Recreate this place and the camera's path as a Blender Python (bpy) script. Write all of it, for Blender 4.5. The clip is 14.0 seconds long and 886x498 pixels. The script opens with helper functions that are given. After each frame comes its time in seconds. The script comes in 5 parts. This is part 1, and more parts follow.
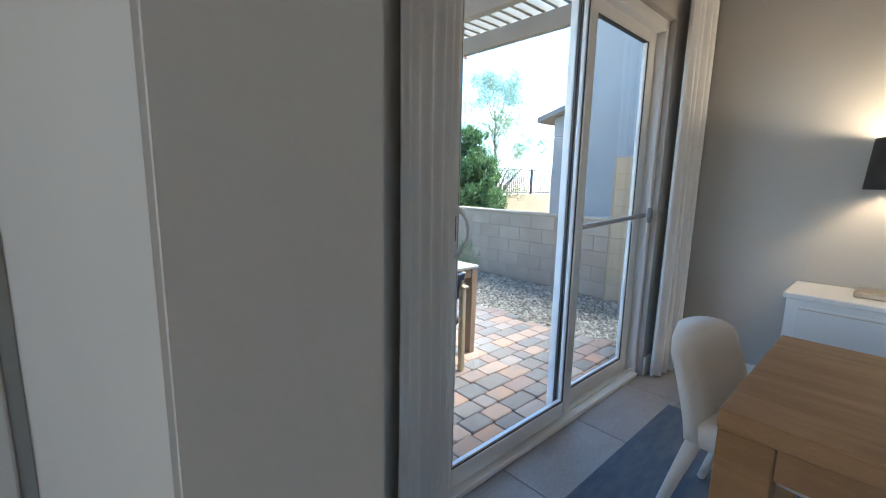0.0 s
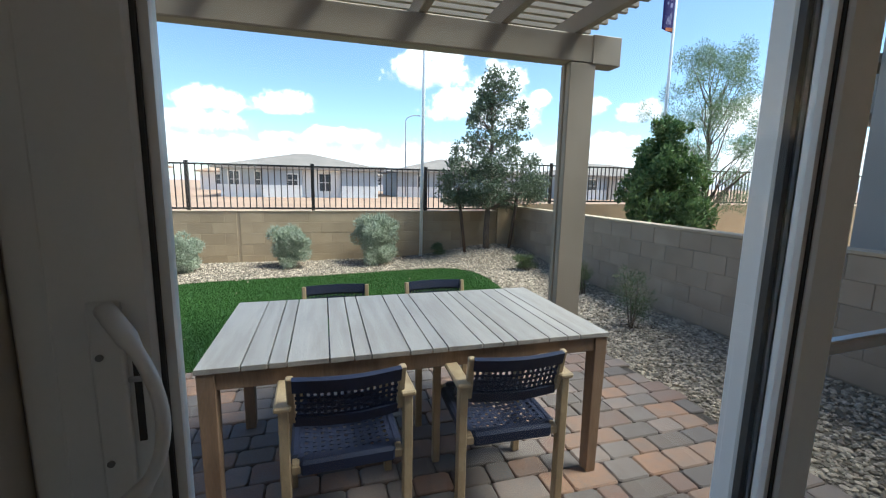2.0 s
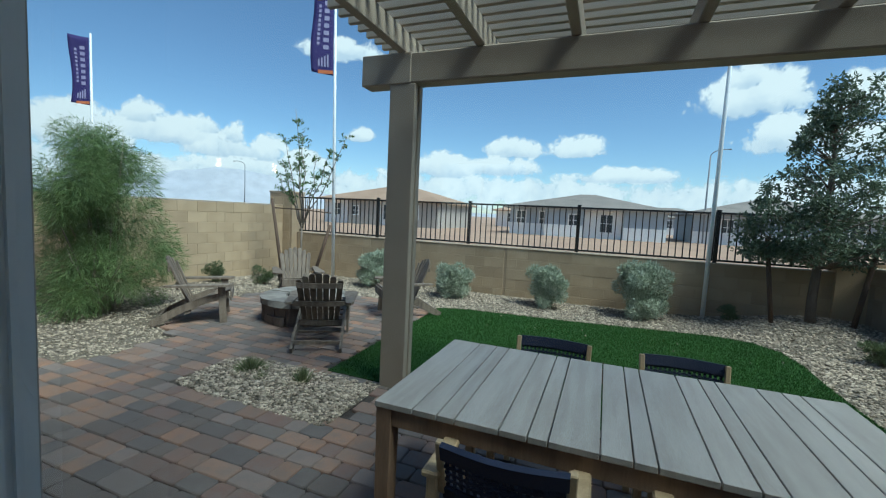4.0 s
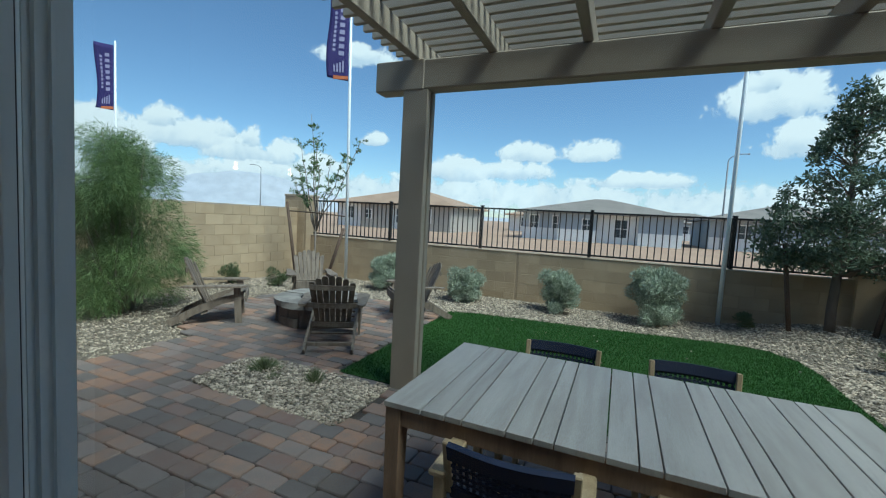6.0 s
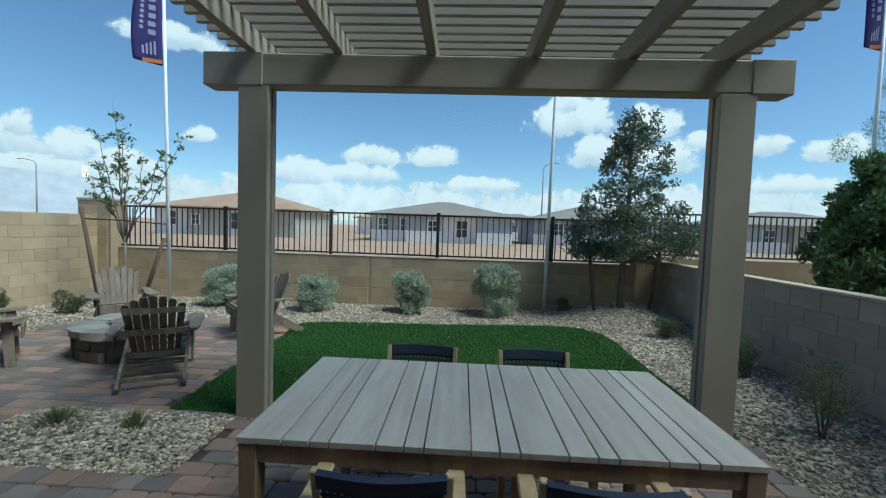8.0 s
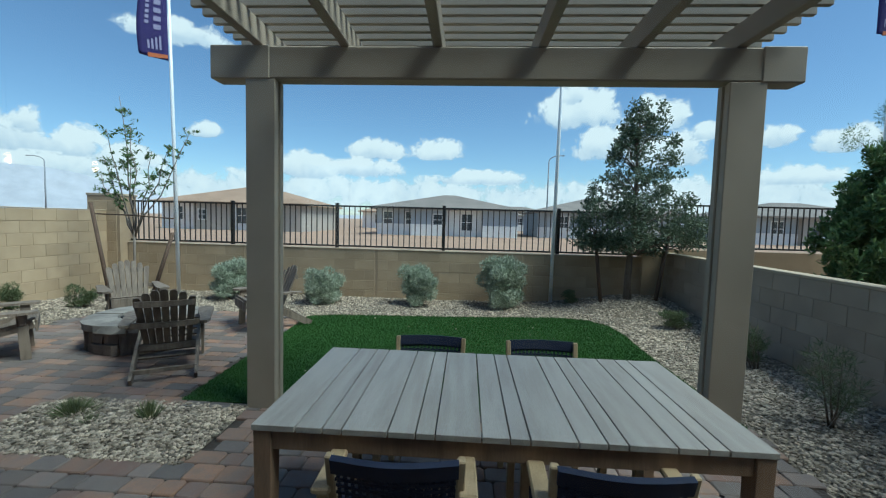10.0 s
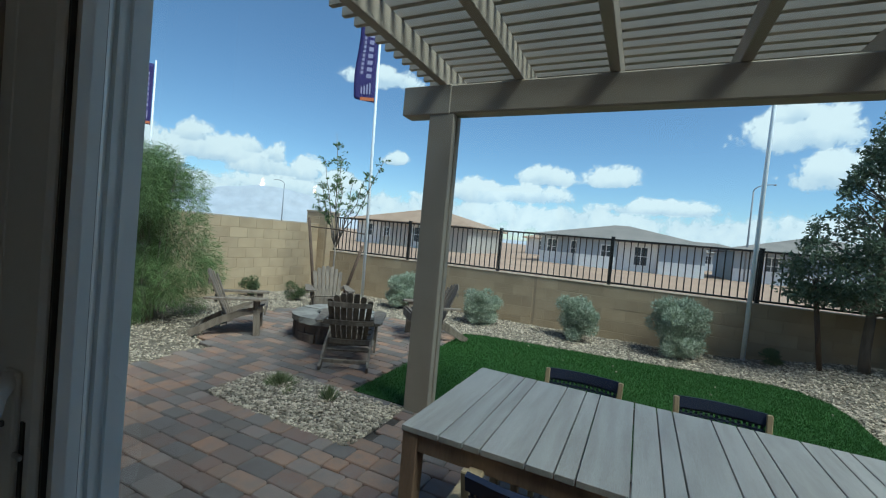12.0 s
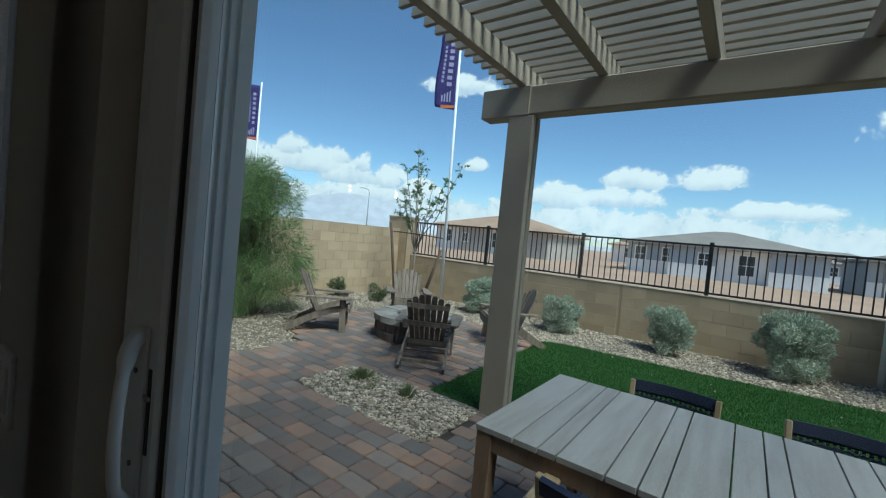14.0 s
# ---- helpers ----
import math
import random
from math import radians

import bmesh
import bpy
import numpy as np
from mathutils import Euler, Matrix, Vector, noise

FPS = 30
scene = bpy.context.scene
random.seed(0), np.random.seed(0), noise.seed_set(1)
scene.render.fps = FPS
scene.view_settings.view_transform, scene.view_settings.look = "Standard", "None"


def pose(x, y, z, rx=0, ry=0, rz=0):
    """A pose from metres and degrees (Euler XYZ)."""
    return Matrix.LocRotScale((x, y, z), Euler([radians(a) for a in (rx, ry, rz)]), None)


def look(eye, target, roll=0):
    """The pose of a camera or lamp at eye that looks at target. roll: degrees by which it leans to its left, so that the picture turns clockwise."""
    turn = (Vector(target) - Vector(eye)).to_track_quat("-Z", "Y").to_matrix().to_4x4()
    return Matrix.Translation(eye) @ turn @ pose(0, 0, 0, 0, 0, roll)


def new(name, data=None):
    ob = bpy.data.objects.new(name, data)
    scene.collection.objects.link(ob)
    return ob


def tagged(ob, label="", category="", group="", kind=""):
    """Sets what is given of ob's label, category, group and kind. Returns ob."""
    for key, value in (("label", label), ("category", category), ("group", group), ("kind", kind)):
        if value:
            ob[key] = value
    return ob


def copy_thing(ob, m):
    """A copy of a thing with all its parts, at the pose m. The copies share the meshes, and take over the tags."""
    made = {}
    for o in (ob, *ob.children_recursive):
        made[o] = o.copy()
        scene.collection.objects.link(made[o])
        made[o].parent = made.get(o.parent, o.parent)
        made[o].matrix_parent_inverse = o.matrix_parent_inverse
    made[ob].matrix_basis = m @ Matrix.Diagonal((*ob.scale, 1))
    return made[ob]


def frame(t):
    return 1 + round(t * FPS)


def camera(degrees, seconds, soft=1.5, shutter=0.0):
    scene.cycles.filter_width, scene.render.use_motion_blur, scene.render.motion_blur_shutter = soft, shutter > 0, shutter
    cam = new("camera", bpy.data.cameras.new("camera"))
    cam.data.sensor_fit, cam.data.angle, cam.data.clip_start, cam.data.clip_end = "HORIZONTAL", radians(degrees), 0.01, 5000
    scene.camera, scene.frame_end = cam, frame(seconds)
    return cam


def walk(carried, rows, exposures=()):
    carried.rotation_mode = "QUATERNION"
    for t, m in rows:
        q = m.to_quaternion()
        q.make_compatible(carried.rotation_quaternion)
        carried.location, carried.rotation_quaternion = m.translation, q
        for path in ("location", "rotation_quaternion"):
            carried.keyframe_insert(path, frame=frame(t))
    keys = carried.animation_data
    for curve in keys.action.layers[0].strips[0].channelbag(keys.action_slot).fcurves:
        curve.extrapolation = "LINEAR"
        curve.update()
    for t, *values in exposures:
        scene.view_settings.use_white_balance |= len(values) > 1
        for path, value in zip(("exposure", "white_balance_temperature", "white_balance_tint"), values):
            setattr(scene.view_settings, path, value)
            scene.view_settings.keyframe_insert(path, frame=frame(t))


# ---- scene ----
cam = camera(93.5, 14.0, 1.15)
PATH = [
    (0, (0.495, 0.506, 1.419), (1.829, 1.961, 1.102), 1.2),
    (0.2, (0.612, 0.515, 1.451), (1.908, 1.999, 1.11), 1.0),
    (0.5, (0.812, 0.565, 1.439), (2.027, 2.117, 1.098), 1.0),
    (0.7, (0.939, 0.629, 1.436), (2.105, 2.216, 1.083), 1.1),
    (1, (1.127, 0.738, 1.448), (2.213, 2.38, 1.094), 0.9),
    (1.5, (1.444, 0.925, 1.449), (2.294, 2.704, 1.113), 0.9),
    (2, (1.664, 1.143, 1.447), (2.211, 3.042, 1.139), 1.1),
    (2.5, (1.813, 1.319, 1.459), (1.971, 3.296, 1.204), 0.9),
    (3, (1.906, 1.403, 1.46), (1.598, 3.37, 1.271), 1.4),
    (3.5, (1.953, 1.423, 1.475), (1.284, 3.3, 1.304), 2.5),
    (6, (1.991, 1.395, 1.48), (1.212, 3.231, 1.331), 3.2),
    (6.5, (2.006, 1.391, 1.468), (1.313, 3.264, 1.37), 3.2),
    (7, (1.988, 1.41, 1.484), (1.454, 3.336, 1.407), 3.4),
    (7.5, (1.983, 1.403, 1.487), (1.663, 3.376, 1.412), 2.7),
    (8, (1.946, 1.407, 1.501), (1.857, 3.403, 1.397), 1.9),
    (10.5, (1.93, 1.39, 1.487), (1.795, 3.381, 1.351), 1.2),
    (11, (1.957, 1.385, 1.495), (1.563, 3.343, 1.399), 2.4),
    (11.5, (1.974, 1.378, 1.511), (1.323, 3.268, 1.437), 4.3),
    (12, (1.963, 1.377, 1.493), (1.105, 3.182, 1.434), 5.3),
    (12.5, (1.984, 1.367, 1.476), (0.982, 3.098, 1.429), 5.4),
    (13, (1.975, 1.384, 1.47), (0.904, 3.072, 1.413), 5.5),
    (13.5, (1.969, 1.372, 1.474), (0.848, 3.027, 1.409), 5.5),
    (14, (1.977, 1.376, 1.467), (0.797, 2.990, 1.401), 5.6),
]
# the clip's camera opens up indoors and settles on the bright yard
EXPOSURES = [(0.0, 3.05, 5250, 2), (0.5, 3.15, 5250, 3), (1.0, 2.85, 5450, 5), (1.5, 2.6, 5700, 5), (2.0, 1.4, 5950, 5), (2.5, 0.72, 5750, 0), (3.0, 0.5, 5450, -5), (14.0, 0.45, 5450, -5)]
walk(cam, [(t, look(eye, target, roll)) for t, eye, target, roll in PATH], EXPOSURES)

# ---------------- light ----------------
SUN_TO = Vector((0.61, -0.20, 1.0)).normalized()
world = bpy.data.worlds.new("world")
scene.world = world
world.use_nodes = True
wn = world.node_tree
wn.nodes.clear()
sky = wn.nodes.new("ShaderNodeTexSky")
sky.sky_type = "NISHITA"
sky.sun_disc = False
sky.sun_elevation = math.asin(SUN_TO.z)
sky.sun_rotation = math.atan2(SUN_TO.x, SUN_TO.y)
sky.altitude = 600
sky.air_density = 1.0
sky.dust_density = 0.6
sky.ozone_density = 2.0
bg = wn.nodes.new("ShaderNodeBackground")
bg.inputs["Strength"].default_value = 0.1
wo = wn.nodes.new("ShaderNodeOutputWorld")
wn.links.new(sky.outputs["Color"], bg.inputs["Color"])
wn.links.new(bg.outputs["Background"], wo.inputs["Surface"])

sun_data = bpy.data.lights.new("sun", "SUN")
sun_data.energy = 3.4
sun_data.angle = radians(24)
sun_data.color = (1.0, 0.95, 0.86)
sun = new("sun", sun_data)
sun.matrix_world = look(SUN_TO * 60, (0, 0, 0))

# ---------------- helpers ----------------
RNG = np.random.default_rng(7)


def mix_node(nt, fac, a, b):
    m = nt.nodes.new("ShaderNodeMix")
    m.data_type = "RGBA"
    for sock, v in ((m.inputs[0], fac), (m.inputs[6], a), (m.inputs[7], b)):
        if isinstance(v, bpy.types.NodeSocket):
            nt.links.new(v, sock)
        elif isinstance(v, (int, float)):
            sock.default_value = v
        else:
            sock.default_value = (*v, 1.0)
    return m.outputs[2]


def math_node(nt, op, a, b=0.0, c=0.0):
    m = nt.nodes.new("ShaderNodeMath")
    m.operation = op
    for sock, v in zip(m.inputs, (a, b, c)):
        if isinstance(v, bpy.types.NodeSocket):
            nt.links.new(v, sock)
        else:
            sock.default_value = v
    return m.outputs[0]


def ramp01(nt, v, lo, hi):
    m = nt.nodes.new("ShaderNodeMapRange")
    m.interpolation_type = "SMOOTHSTEP"
    nt.links.new(v, m.inputs[0])
    m.inputs[1].default_value, m.inputs[2].default_value = lo, hi
    return m.outputs[0]


def noise_node(nt, vec, scale, detail=4.0, rough=0.55, distort=0.0):
    n = nt.nodes.new("ShaderNodeTexNoise")
    n.inputs["Scale"].default_value = scale
    n.inputs["Detail"].default_value = detail
    n.inputs["Roughness"].default_value = rough
    n.inputs["Distortion"].default_value = distort
    nt.links.new(vec, n.inputs["Vector"])
    return n.outputs["Fac"]


def surface(name, c1, c2, rough=0.7, scale=3.0, fine=90.0, bump=0.15, metal=0.0, stretch=(1, 1, 1), tones=(), vary=0.0,
            island=0.0, spec=0.5, stain=None, sheen=0.0, dist=0.004, speck=0.5):
    """A two-scale surface: broad stains c1 to c2, fine grain in colour, gloss and relief. tones: colours picked piece by piece."""
    m = bpy.data.materials.new(name)
    m.use_nodes = True
    nt = m.node_tree
    b = nt.nodes["Principled BSDF"]
    tc = nt.nodes.new("ShaderNodeTexCoord")
    mp = nt.nodes.new("ShaderNodeMapping")
    mp.inputs["Scale"].default_value = stretch
    nt.links.new(tc.outputs["Object"], mp.inputs["Vector"])
    vec = mp.outputs["Vector"]
    rnd = None
    if tones or vary or island:
        if island:
            g = nt.nodes.new("ShaderNodeNewGeometry")
            rnd = g.outputs["Random Per Island"]
        else:
            oi = nt.nodes.new("ShaderNodeObjectInfo")
            rnd = oi.outputs["Random"]
            off = nt.nodes.new("ShaderNodeVectorMath")
            off.operation = "ADD"
            sc = math_node(nt, "MULTIPLY", rnd, 37.0)
            nt.links.new(mp.outputs["Vector"], off.inputs[0])
            nt.links.new(sc, off.inputs[1])
            vec = off.outputs[0]
    broad = noise_node(nt, vec, scale, 5.0)
    grain = noise_node(nt, vec, fine, 3.0, 0.6)
    if tones:
        cr = nt.nodes.new("ShaderNodeValToRGB")
        cr.color_ramp.interpolation = "CONSTANT"
        while len(cr.color_ramp.elements) < len(tones):
            cr.color_ramp.elements.new(0.5)
        for i, tone in enumerate(tones):
            cr.color_ramp.elements[i].position = i / len(tones)
            cr.color_ramp.elements[i].color = (*tone, 1)
        nt.links.new(rnd, cr.inputs[0])
        base = cr.outputs[0]
        dark = mix_node(nt, 0.5, base, c2)
        col = mix_node(nt, ramp01(nt, broad, 0.35, 0.68), base, dark)
    else:
        col = mix_node(nt, ramp01(nt, broad, 0.32, 0.68), c1, c2)
    g2 = math_node(nt, "MULTIPLY_ADD", grain, speck, 1 - speck / 2)
    hs = nt.nodes.new("ShaderNodeHueSaturation")
    nt.links.new(col, hs.inputs["Color"])
    if vary or island:
        k = math_node(nt, "MULTIPLY_ADD", rnd, 2 * (vary or island), 1 - (vary or island))
        g2 = math_node(nt, "MULTIPLY", g2, k)
    nt.links.new(g2, hs.inputs["Value"])
    out = hs.outputs["Color"]
    if stain:
        st = ramp01(nt, noise_node(nt, vec, scale * 0.35, 6.0, 0.65, 0.6), 0.56, 0.72)
        out = mix_node(nt, math_node(nt, "MULTIPLY", st, stain[1]), out, stain[0])
    nt.links.new(out, b.inputs["Base Color"])
    r = math_node(nt, "MULTIPLY_ADD", broad, 0.25, rough - 0.12)
    nt.links.new(r, b.inputs["Roughness"])
    b.inputs["Metallic"].default_value = metal
    b.inputs["Specular IOR Level"].default_value = spec
    if sheen:
        b.inputs["Sheen Weight"].default_value = sheen
    if bump:
        bp = nt.nodes.new("ShaderNodeBump")
        bp.inputs["Strength"].default_value = bump
        bp.inputs["Distance"].default_value = dist
        h = math_node(nt, "ADD", grain, math_node(nt, "MULTIPLY", broad, 0.6))
        nt.links.new(h, bp.inputs["Height"])
        nt.links.new(bp.outputs["Normal"], b.inputs["Normal"])
    return m


def box(bm, x0, x1, y0, y1, z0, z1, bevel=0.0, seg=1):
    vs = [bm.verts.new((x, y, z)) for x in (x0, x1) for y in (y0, y1) for z in (z0, z1)]
    fs = [bm.faces.new([vs[i] for i in q]) for q in
          ((0, 1, 3, 2), (4, 6, 7, 5), (0, 4, 5, 1), (2, 3, 7, 6), (0, 2, 6, 4), (1, 5, 7, 3))]
    if bevel:
        es = list({e for f in fs for e in f.edges})
        bmesh.ops.bevel(bm, geom=es, offset=bevel, segments=seg, affect="EDGES", profile=0.5)
    return vs


def beam_between(bm, a, b, w, h, bevel=0.0, up=(0, 0, 1)):
    """A bar of section w x h from a to b."""
    a, b = Vector(a), Vector(b)
    d = (b - a).normalized()
    s = d.cross(Vector(up)).normalized()
    u = s.cross(d)
    vs = [bm.verts.new(p + s * (sx * w / 2) + u * (sy * h / 2)) for p in (a, b) for sx in (-1, 1) for sy in (-1, 1)]
    fs = [bm.faces.new([vs[i] for i in q]) for q in
          ((0, 1, 3, 2), (4, 6, 7, 5), (0, 4, 5, 1), (2, 3, 7, 6), (0, 2, 6, 4), (1, 5, 7, 3))]
    if bevel:
        es = list({e for f in fs for e in f.edges})
        bmesh.ops.bevel(bm, geom=es, offset=bevel, segments=1, affect="EDGES")


def tube(bm, pts, radii, sides=8, cap=True):
    pts = [Vector(p) for p in pts]
    if isinstance(radii, (int, float)):
        radii = [radii] * len(pts)
    rings = []
    ref = None
    for i, p in enumerate(pts):
        d = (pts[min(i + 1, len(pts) - 1)] - pts[max(i - 1, 0)]).normalized()
        if ref is None:
            ref = d.orthogonal().normalized()
        s = (ref - d * ref.dot(d)).normalized()
        ref = s
        u = d.cross(s)
        rings.append([bm.verts.new(p + (s * math.cos(a) + u * math.sin(a)) * radii[i])
                      for a in (2 * math.pi * k / sides for k in range(sides))])
    for r0, r1 in zip(rings, rings[1:]):
        for k in range(sides):
            bm.faces.new((r0[k], r0[(k + 1) % sides], r1[(k + 1) % sides], r1[k])).smooth = True
    if cap:
        bm.faces.new(rings[0][::-1])
        bm.faces.new(rings[-1])


def lathe(bm, profile, sides=24, centre=(0, 0, 0)):
    rings = []
    for r, z in profile:
        rings.append([bm.verts.new((centre[0] + r * math.cos(a), centre[1] + r * math.sin(a), centre[2] + z))
                      for a in (2 * math.pi * k / sides for k in range(sides))])
    for r0, r1 in zip(rings, rings[1:]):
        for k in range(sides):
            bm.faces.new((r0[k], r0[(k + 1) % sides], r1[(k + 1) % sides], r1[k])).smooth = True
    bm.faces.new(rings[0][::-1])
    bm.faces.new(rings[-1])


def mesh_of(name, bm, material, smooth=False):
    bmesh.ops.recalc_face_normals(bm, faces=bm.faces[:])
    me = bpy.data.meshes.new(name)
    bm.to_mesh(me)
    bm.free()
    if smooth:
        for p in me.polygons:
            p.use_smooth = True
    if material:
        me.materials.append(material)
    return me


def part(name, bm, material, parent=None, label="", smooth=False):
    ob = new(name, mesh_of(name, bm, material, smooth))
    if parent is not None:
        ob.parent = parent
    if label:
        ob["label"] = label
    return ob


def slab(name, x0, x1, y0, y1, z0, z1, material, parent=None, bevel=0.0, label=""):
    bm = bmesh.new()
    box(bm, x0, x1, y0, y1, z0, z1, bevel)
    return part(name, bm, material, parent, label)


def thing(name, label, category, at=None, group="", kind=""):
    e = new(name)
    e.empty_display_size = 0.1
    if at is not None:
        e.matrix_world = at
    return tagged(e, label, category, group, kind)


def struct(ob, label, category):
    return tagged(ob, label, category, kind="structure")


def piece(name, me, parent, x, y, z, scale=(1, 1, 1), rz=0.0):
    o = bpy.data.objects.new(name, me)
    scene.collection.objects.link(o)
    o.parent = parent
    o.location = (x, y, z)
    o.scale = scale
    if rz:
        o.rotation_euler = (0, 0, rz)
    return o


def raw_mesh(name, verts, faces, material, smooth=False):
    me = bpy.data.meshes.new(name)
    me.from_pydata(verts, [], faces)
    if smooth:
        for p in me.polygons:
            p.use_smooth = True
    me.materials.append(material)
    return me


# ---------------- materials ----------------
M_STUCCO_PERG = surface("pergola_paint", (0.375, 0.315, 0.245), (0.33, 0.275, 0.21), 0.7, 1.6, 120, 0.15, speck=0.15, stain=((0.27, 0.225, 0.17), 0.25))
M_BLOCK = surface("tan_block", (0.49, 0.37, 0.235), (0.43, 0.32, 0.20), 0.93, 2.2, 160, 0.5, vary=0.09, spec=0.2,
                  stain=((0.33, 0.24, 0.16), 0.4))
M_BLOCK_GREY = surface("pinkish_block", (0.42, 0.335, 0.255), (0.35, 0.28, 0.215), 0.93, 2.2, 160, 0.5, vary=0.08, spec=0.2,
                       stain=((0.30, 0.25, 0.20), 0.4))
M_MORTAR = surface("mortar", (0.42, 0.315, 0.205), (0.36, 0.27, 0.175), 0.95, 4, 120, 0.3, spec=0.2)
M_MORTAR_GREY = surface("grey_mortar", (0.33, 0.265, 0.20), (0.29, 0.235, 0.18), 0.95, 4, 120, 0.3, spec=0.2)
M_CAP = surface("wall_cap", (0.52, 0.42, 0.30), (0.45, 0.36, 0.26), 0.9, 3, 120, 0.3, spec=0.2)
M_PAVER = surface("tumbled_paver", (0.3, 0.25, 0.2), (0.19, 0.165, 0.15), 0.85, 9, 140, 0.6, vary=0.12, spec=0.35, dist=0.005,
                  tones=((0.176, 0.138, 0.116), (0.285, 0.176, 0.123), (0.151, 0.125, 0.113), (0.329, 0.190, 0.123), (0.187, 0.126, 0.100), (0.147, 0.120, 0.105), (0.294, 0.187, 0.132), (0.237, 0.179, 0.149), (0.201, 0.126, 0.098), (0.169, 0.136, 0.117)))
M_SAND = surface("joint_sand", (0.085, 0.07, 0.06), (0.06, 0.05, 0.043), 0.95, 6, 200, 0.5, spec=0.2)
# bed colour darkened to hold the shade in gaps between loose stones
M_GRAVELBED = surface("gravel_bed", (0.21, 0.175, 0.135), (0.16, 0.132, 0.10), 0.95, 5, 60, 1.0, spec=0.2, dist=0.02)
M_STONE = surface("gravel_stone", (0.44, 0.365, 0.275), (0.29, 0.235, 0.175), 0.85, 12, 90, 0.2, island=0.6, spec=0.3)
M_DIRT = surface("desert_dirt", (0.43, 0.29, 0.20), (0.36, 0.245, 0.175), 0.95, 0.12, 8, 0.4, spec=0.15, dist=0.05)
M_TURF = surface("turf", (0.035, 0.085, 0.018), (0.028, 0.07, 0.014), 0.8, 3, 300, 0.5, spec=0.2)
M_TEAK = surface("weathered_teak", (0.42, 0.385, 0.345), (0.345, 0.31, 0.275), 0.5, 2.0, 40, 0.25, stretch=(9, 1, 3), vary=0.07,
                 stain=((0.45, 0.41, 0.37), 0.5))
M_TEAK_LEG = surface("teak_leg", (0.29, 0.185, 0.115), (0.21, 0.13, 0.078), 0.6, 3, 30, 0.2, stretch=(5, 5, 0.8), vary=0.1)
M_TEAK_ARM = surface("blond_teak", (0.50, 0.37, 0.22), (0.40, 0.29, 0.165), 0.6, 3, 30, 0.2, stretch=(4, 4, 1.5), vary=0.08)
M_NAVY = surface("navy_strap", (0.009, 0.015, 0.042), (0.014, 0.021, 0.055), 0.65, 14, 260, 0.5, spec=0.45)
M_IRON = surface("dark_iron", (0.022, 0.019, 0.017), (0.03, 0.026, 0.022), 0.5, 6, 120, 0.15, metal=0.3)
M_WALLPAINT = surface("greige_paint", (0.50, 0.475, 0.435), (0.48, 0.455, 0.415), 0.75, 0.9, 220, 0.06, spec=0.3, dist=0.002, speck=0.08)
M_WHITE = surface("white_vinyl", (0.80, 0.80, 0.78), (0.785, 0.785, 0.765), 0.35, 3, 160, 0.02, speck=0.05)
M_TRIM = surface("white_trim", (0.80, 0.79, 0.77), (0.785, 0.775, 0.755), 0.45, 2, 160, 0.03, speck=0.05)
M_CEIL = surface("ceiling_paint", (0.78, 0.77, 0.75), (0.75, 0.74, 0.72), 0.85, 1.2, 90, 0.2, spec=0.25, speck=0.08)
M_TILE = surface("floor_tile", (0.36, 0.335, 0.305), (0.30, 0.28, 0.255), 0.42, 2.2, 40, 0.08, vary=0.06, stretch=(1, 3, 1))
M_GROUT = surface("grout", (0.22, 0.205, 0.19), (0.2, 0.185, 0.17), 0.9, 5, 120, 0.2)
M_EXT = surface("house_stucco", (0.47, 0.42, 0.36), (0.43, 0.385, 0.33), 0.9, 0.8, 90, 0.5, spec=0.2)
M_NBR = surface("grey_stucco", (0.36, 0.345, 0.315), (0.32, 0.305, 0.28), 0.92, 0.7, 80, 0.5, spec=0.2)


def glass_material():
    m = bpy.data.materials.new("door_glass")
    m.use_nodes = True
    nt = m.node_tree
    nt.nodes.clear()
    o = nt.nodes.new("ShaderNodeOutputMaterial")
    tr = nt.nodes.new("ShaderNodeBsdfTransparent")
    tr.inputs["Color"].default_value = (0.90, 0.945, 0.94, 1)
    gl = nt.nodes.new("ShaderNodeBsdfGlossy")
    gl.inputs["Roughness"].default_value = 0.0
    fr = nt.nodes.new("ShaderNodeFresnel")
    fr.inputs["IOR"].default_value = 1.5
    mx = nt.nodes.new("ShaderNodeMixShader")
    nt.links.new(fr.outputs[0], mx.inputs[0])
    nt.links.new(tr.outputs[0], mx.inputs[1])
    nt.links.new(gl.outputs[0], mx.inputs[2])
    nt.links.new(mx.outputs[0], o.inputs["Surface"])
    return m


M_GLASS = glass_material()

# ---------------- ground and patio ----------------
bm = bmesh.new()
grid = {}
edge = [-3000, -800, -200, -60, -20] + [-8 + i for i in range(17)] + [20, 60, 200, 800, 3000]
for i, x in enumerate(edge):
    for j, y in enumerate(edge):
        far = max(0.0, y - 14)
        z = -0.16 if far == 0 else -0.16 + 0.05 * noise.noise(Vector((x * 0.07, y * 0.07, 0)))
        grid[i, j] = bm.verts.new((x, y, z))
for i in range(len(edge) - 1):
    for j in range(len(edge) - 1):
        bm.faces.new((grid[i, j], grid[i + 1, j], grid[i + 1, j + 1], grid[i, j + 1]))
struct(part("ground", bm, M_DIRT), "bare reddish desert dirt reaching to the horizon", "ground")


def mound(x, y):
    return 0.25 * math.exp(-((x - 5.1) ** 2 + (y - 9.0) ** 2) / 1.7) + 0.05 * math.exp(-((x + 4.6) ** 2 + (y - 6) ** 2) / 3)


def bed_z(x, y):
    return -0.045 + mound(x, y) + 0.008 * noise.noise(Vector((x * 2.1, y * 2.1, 3)))


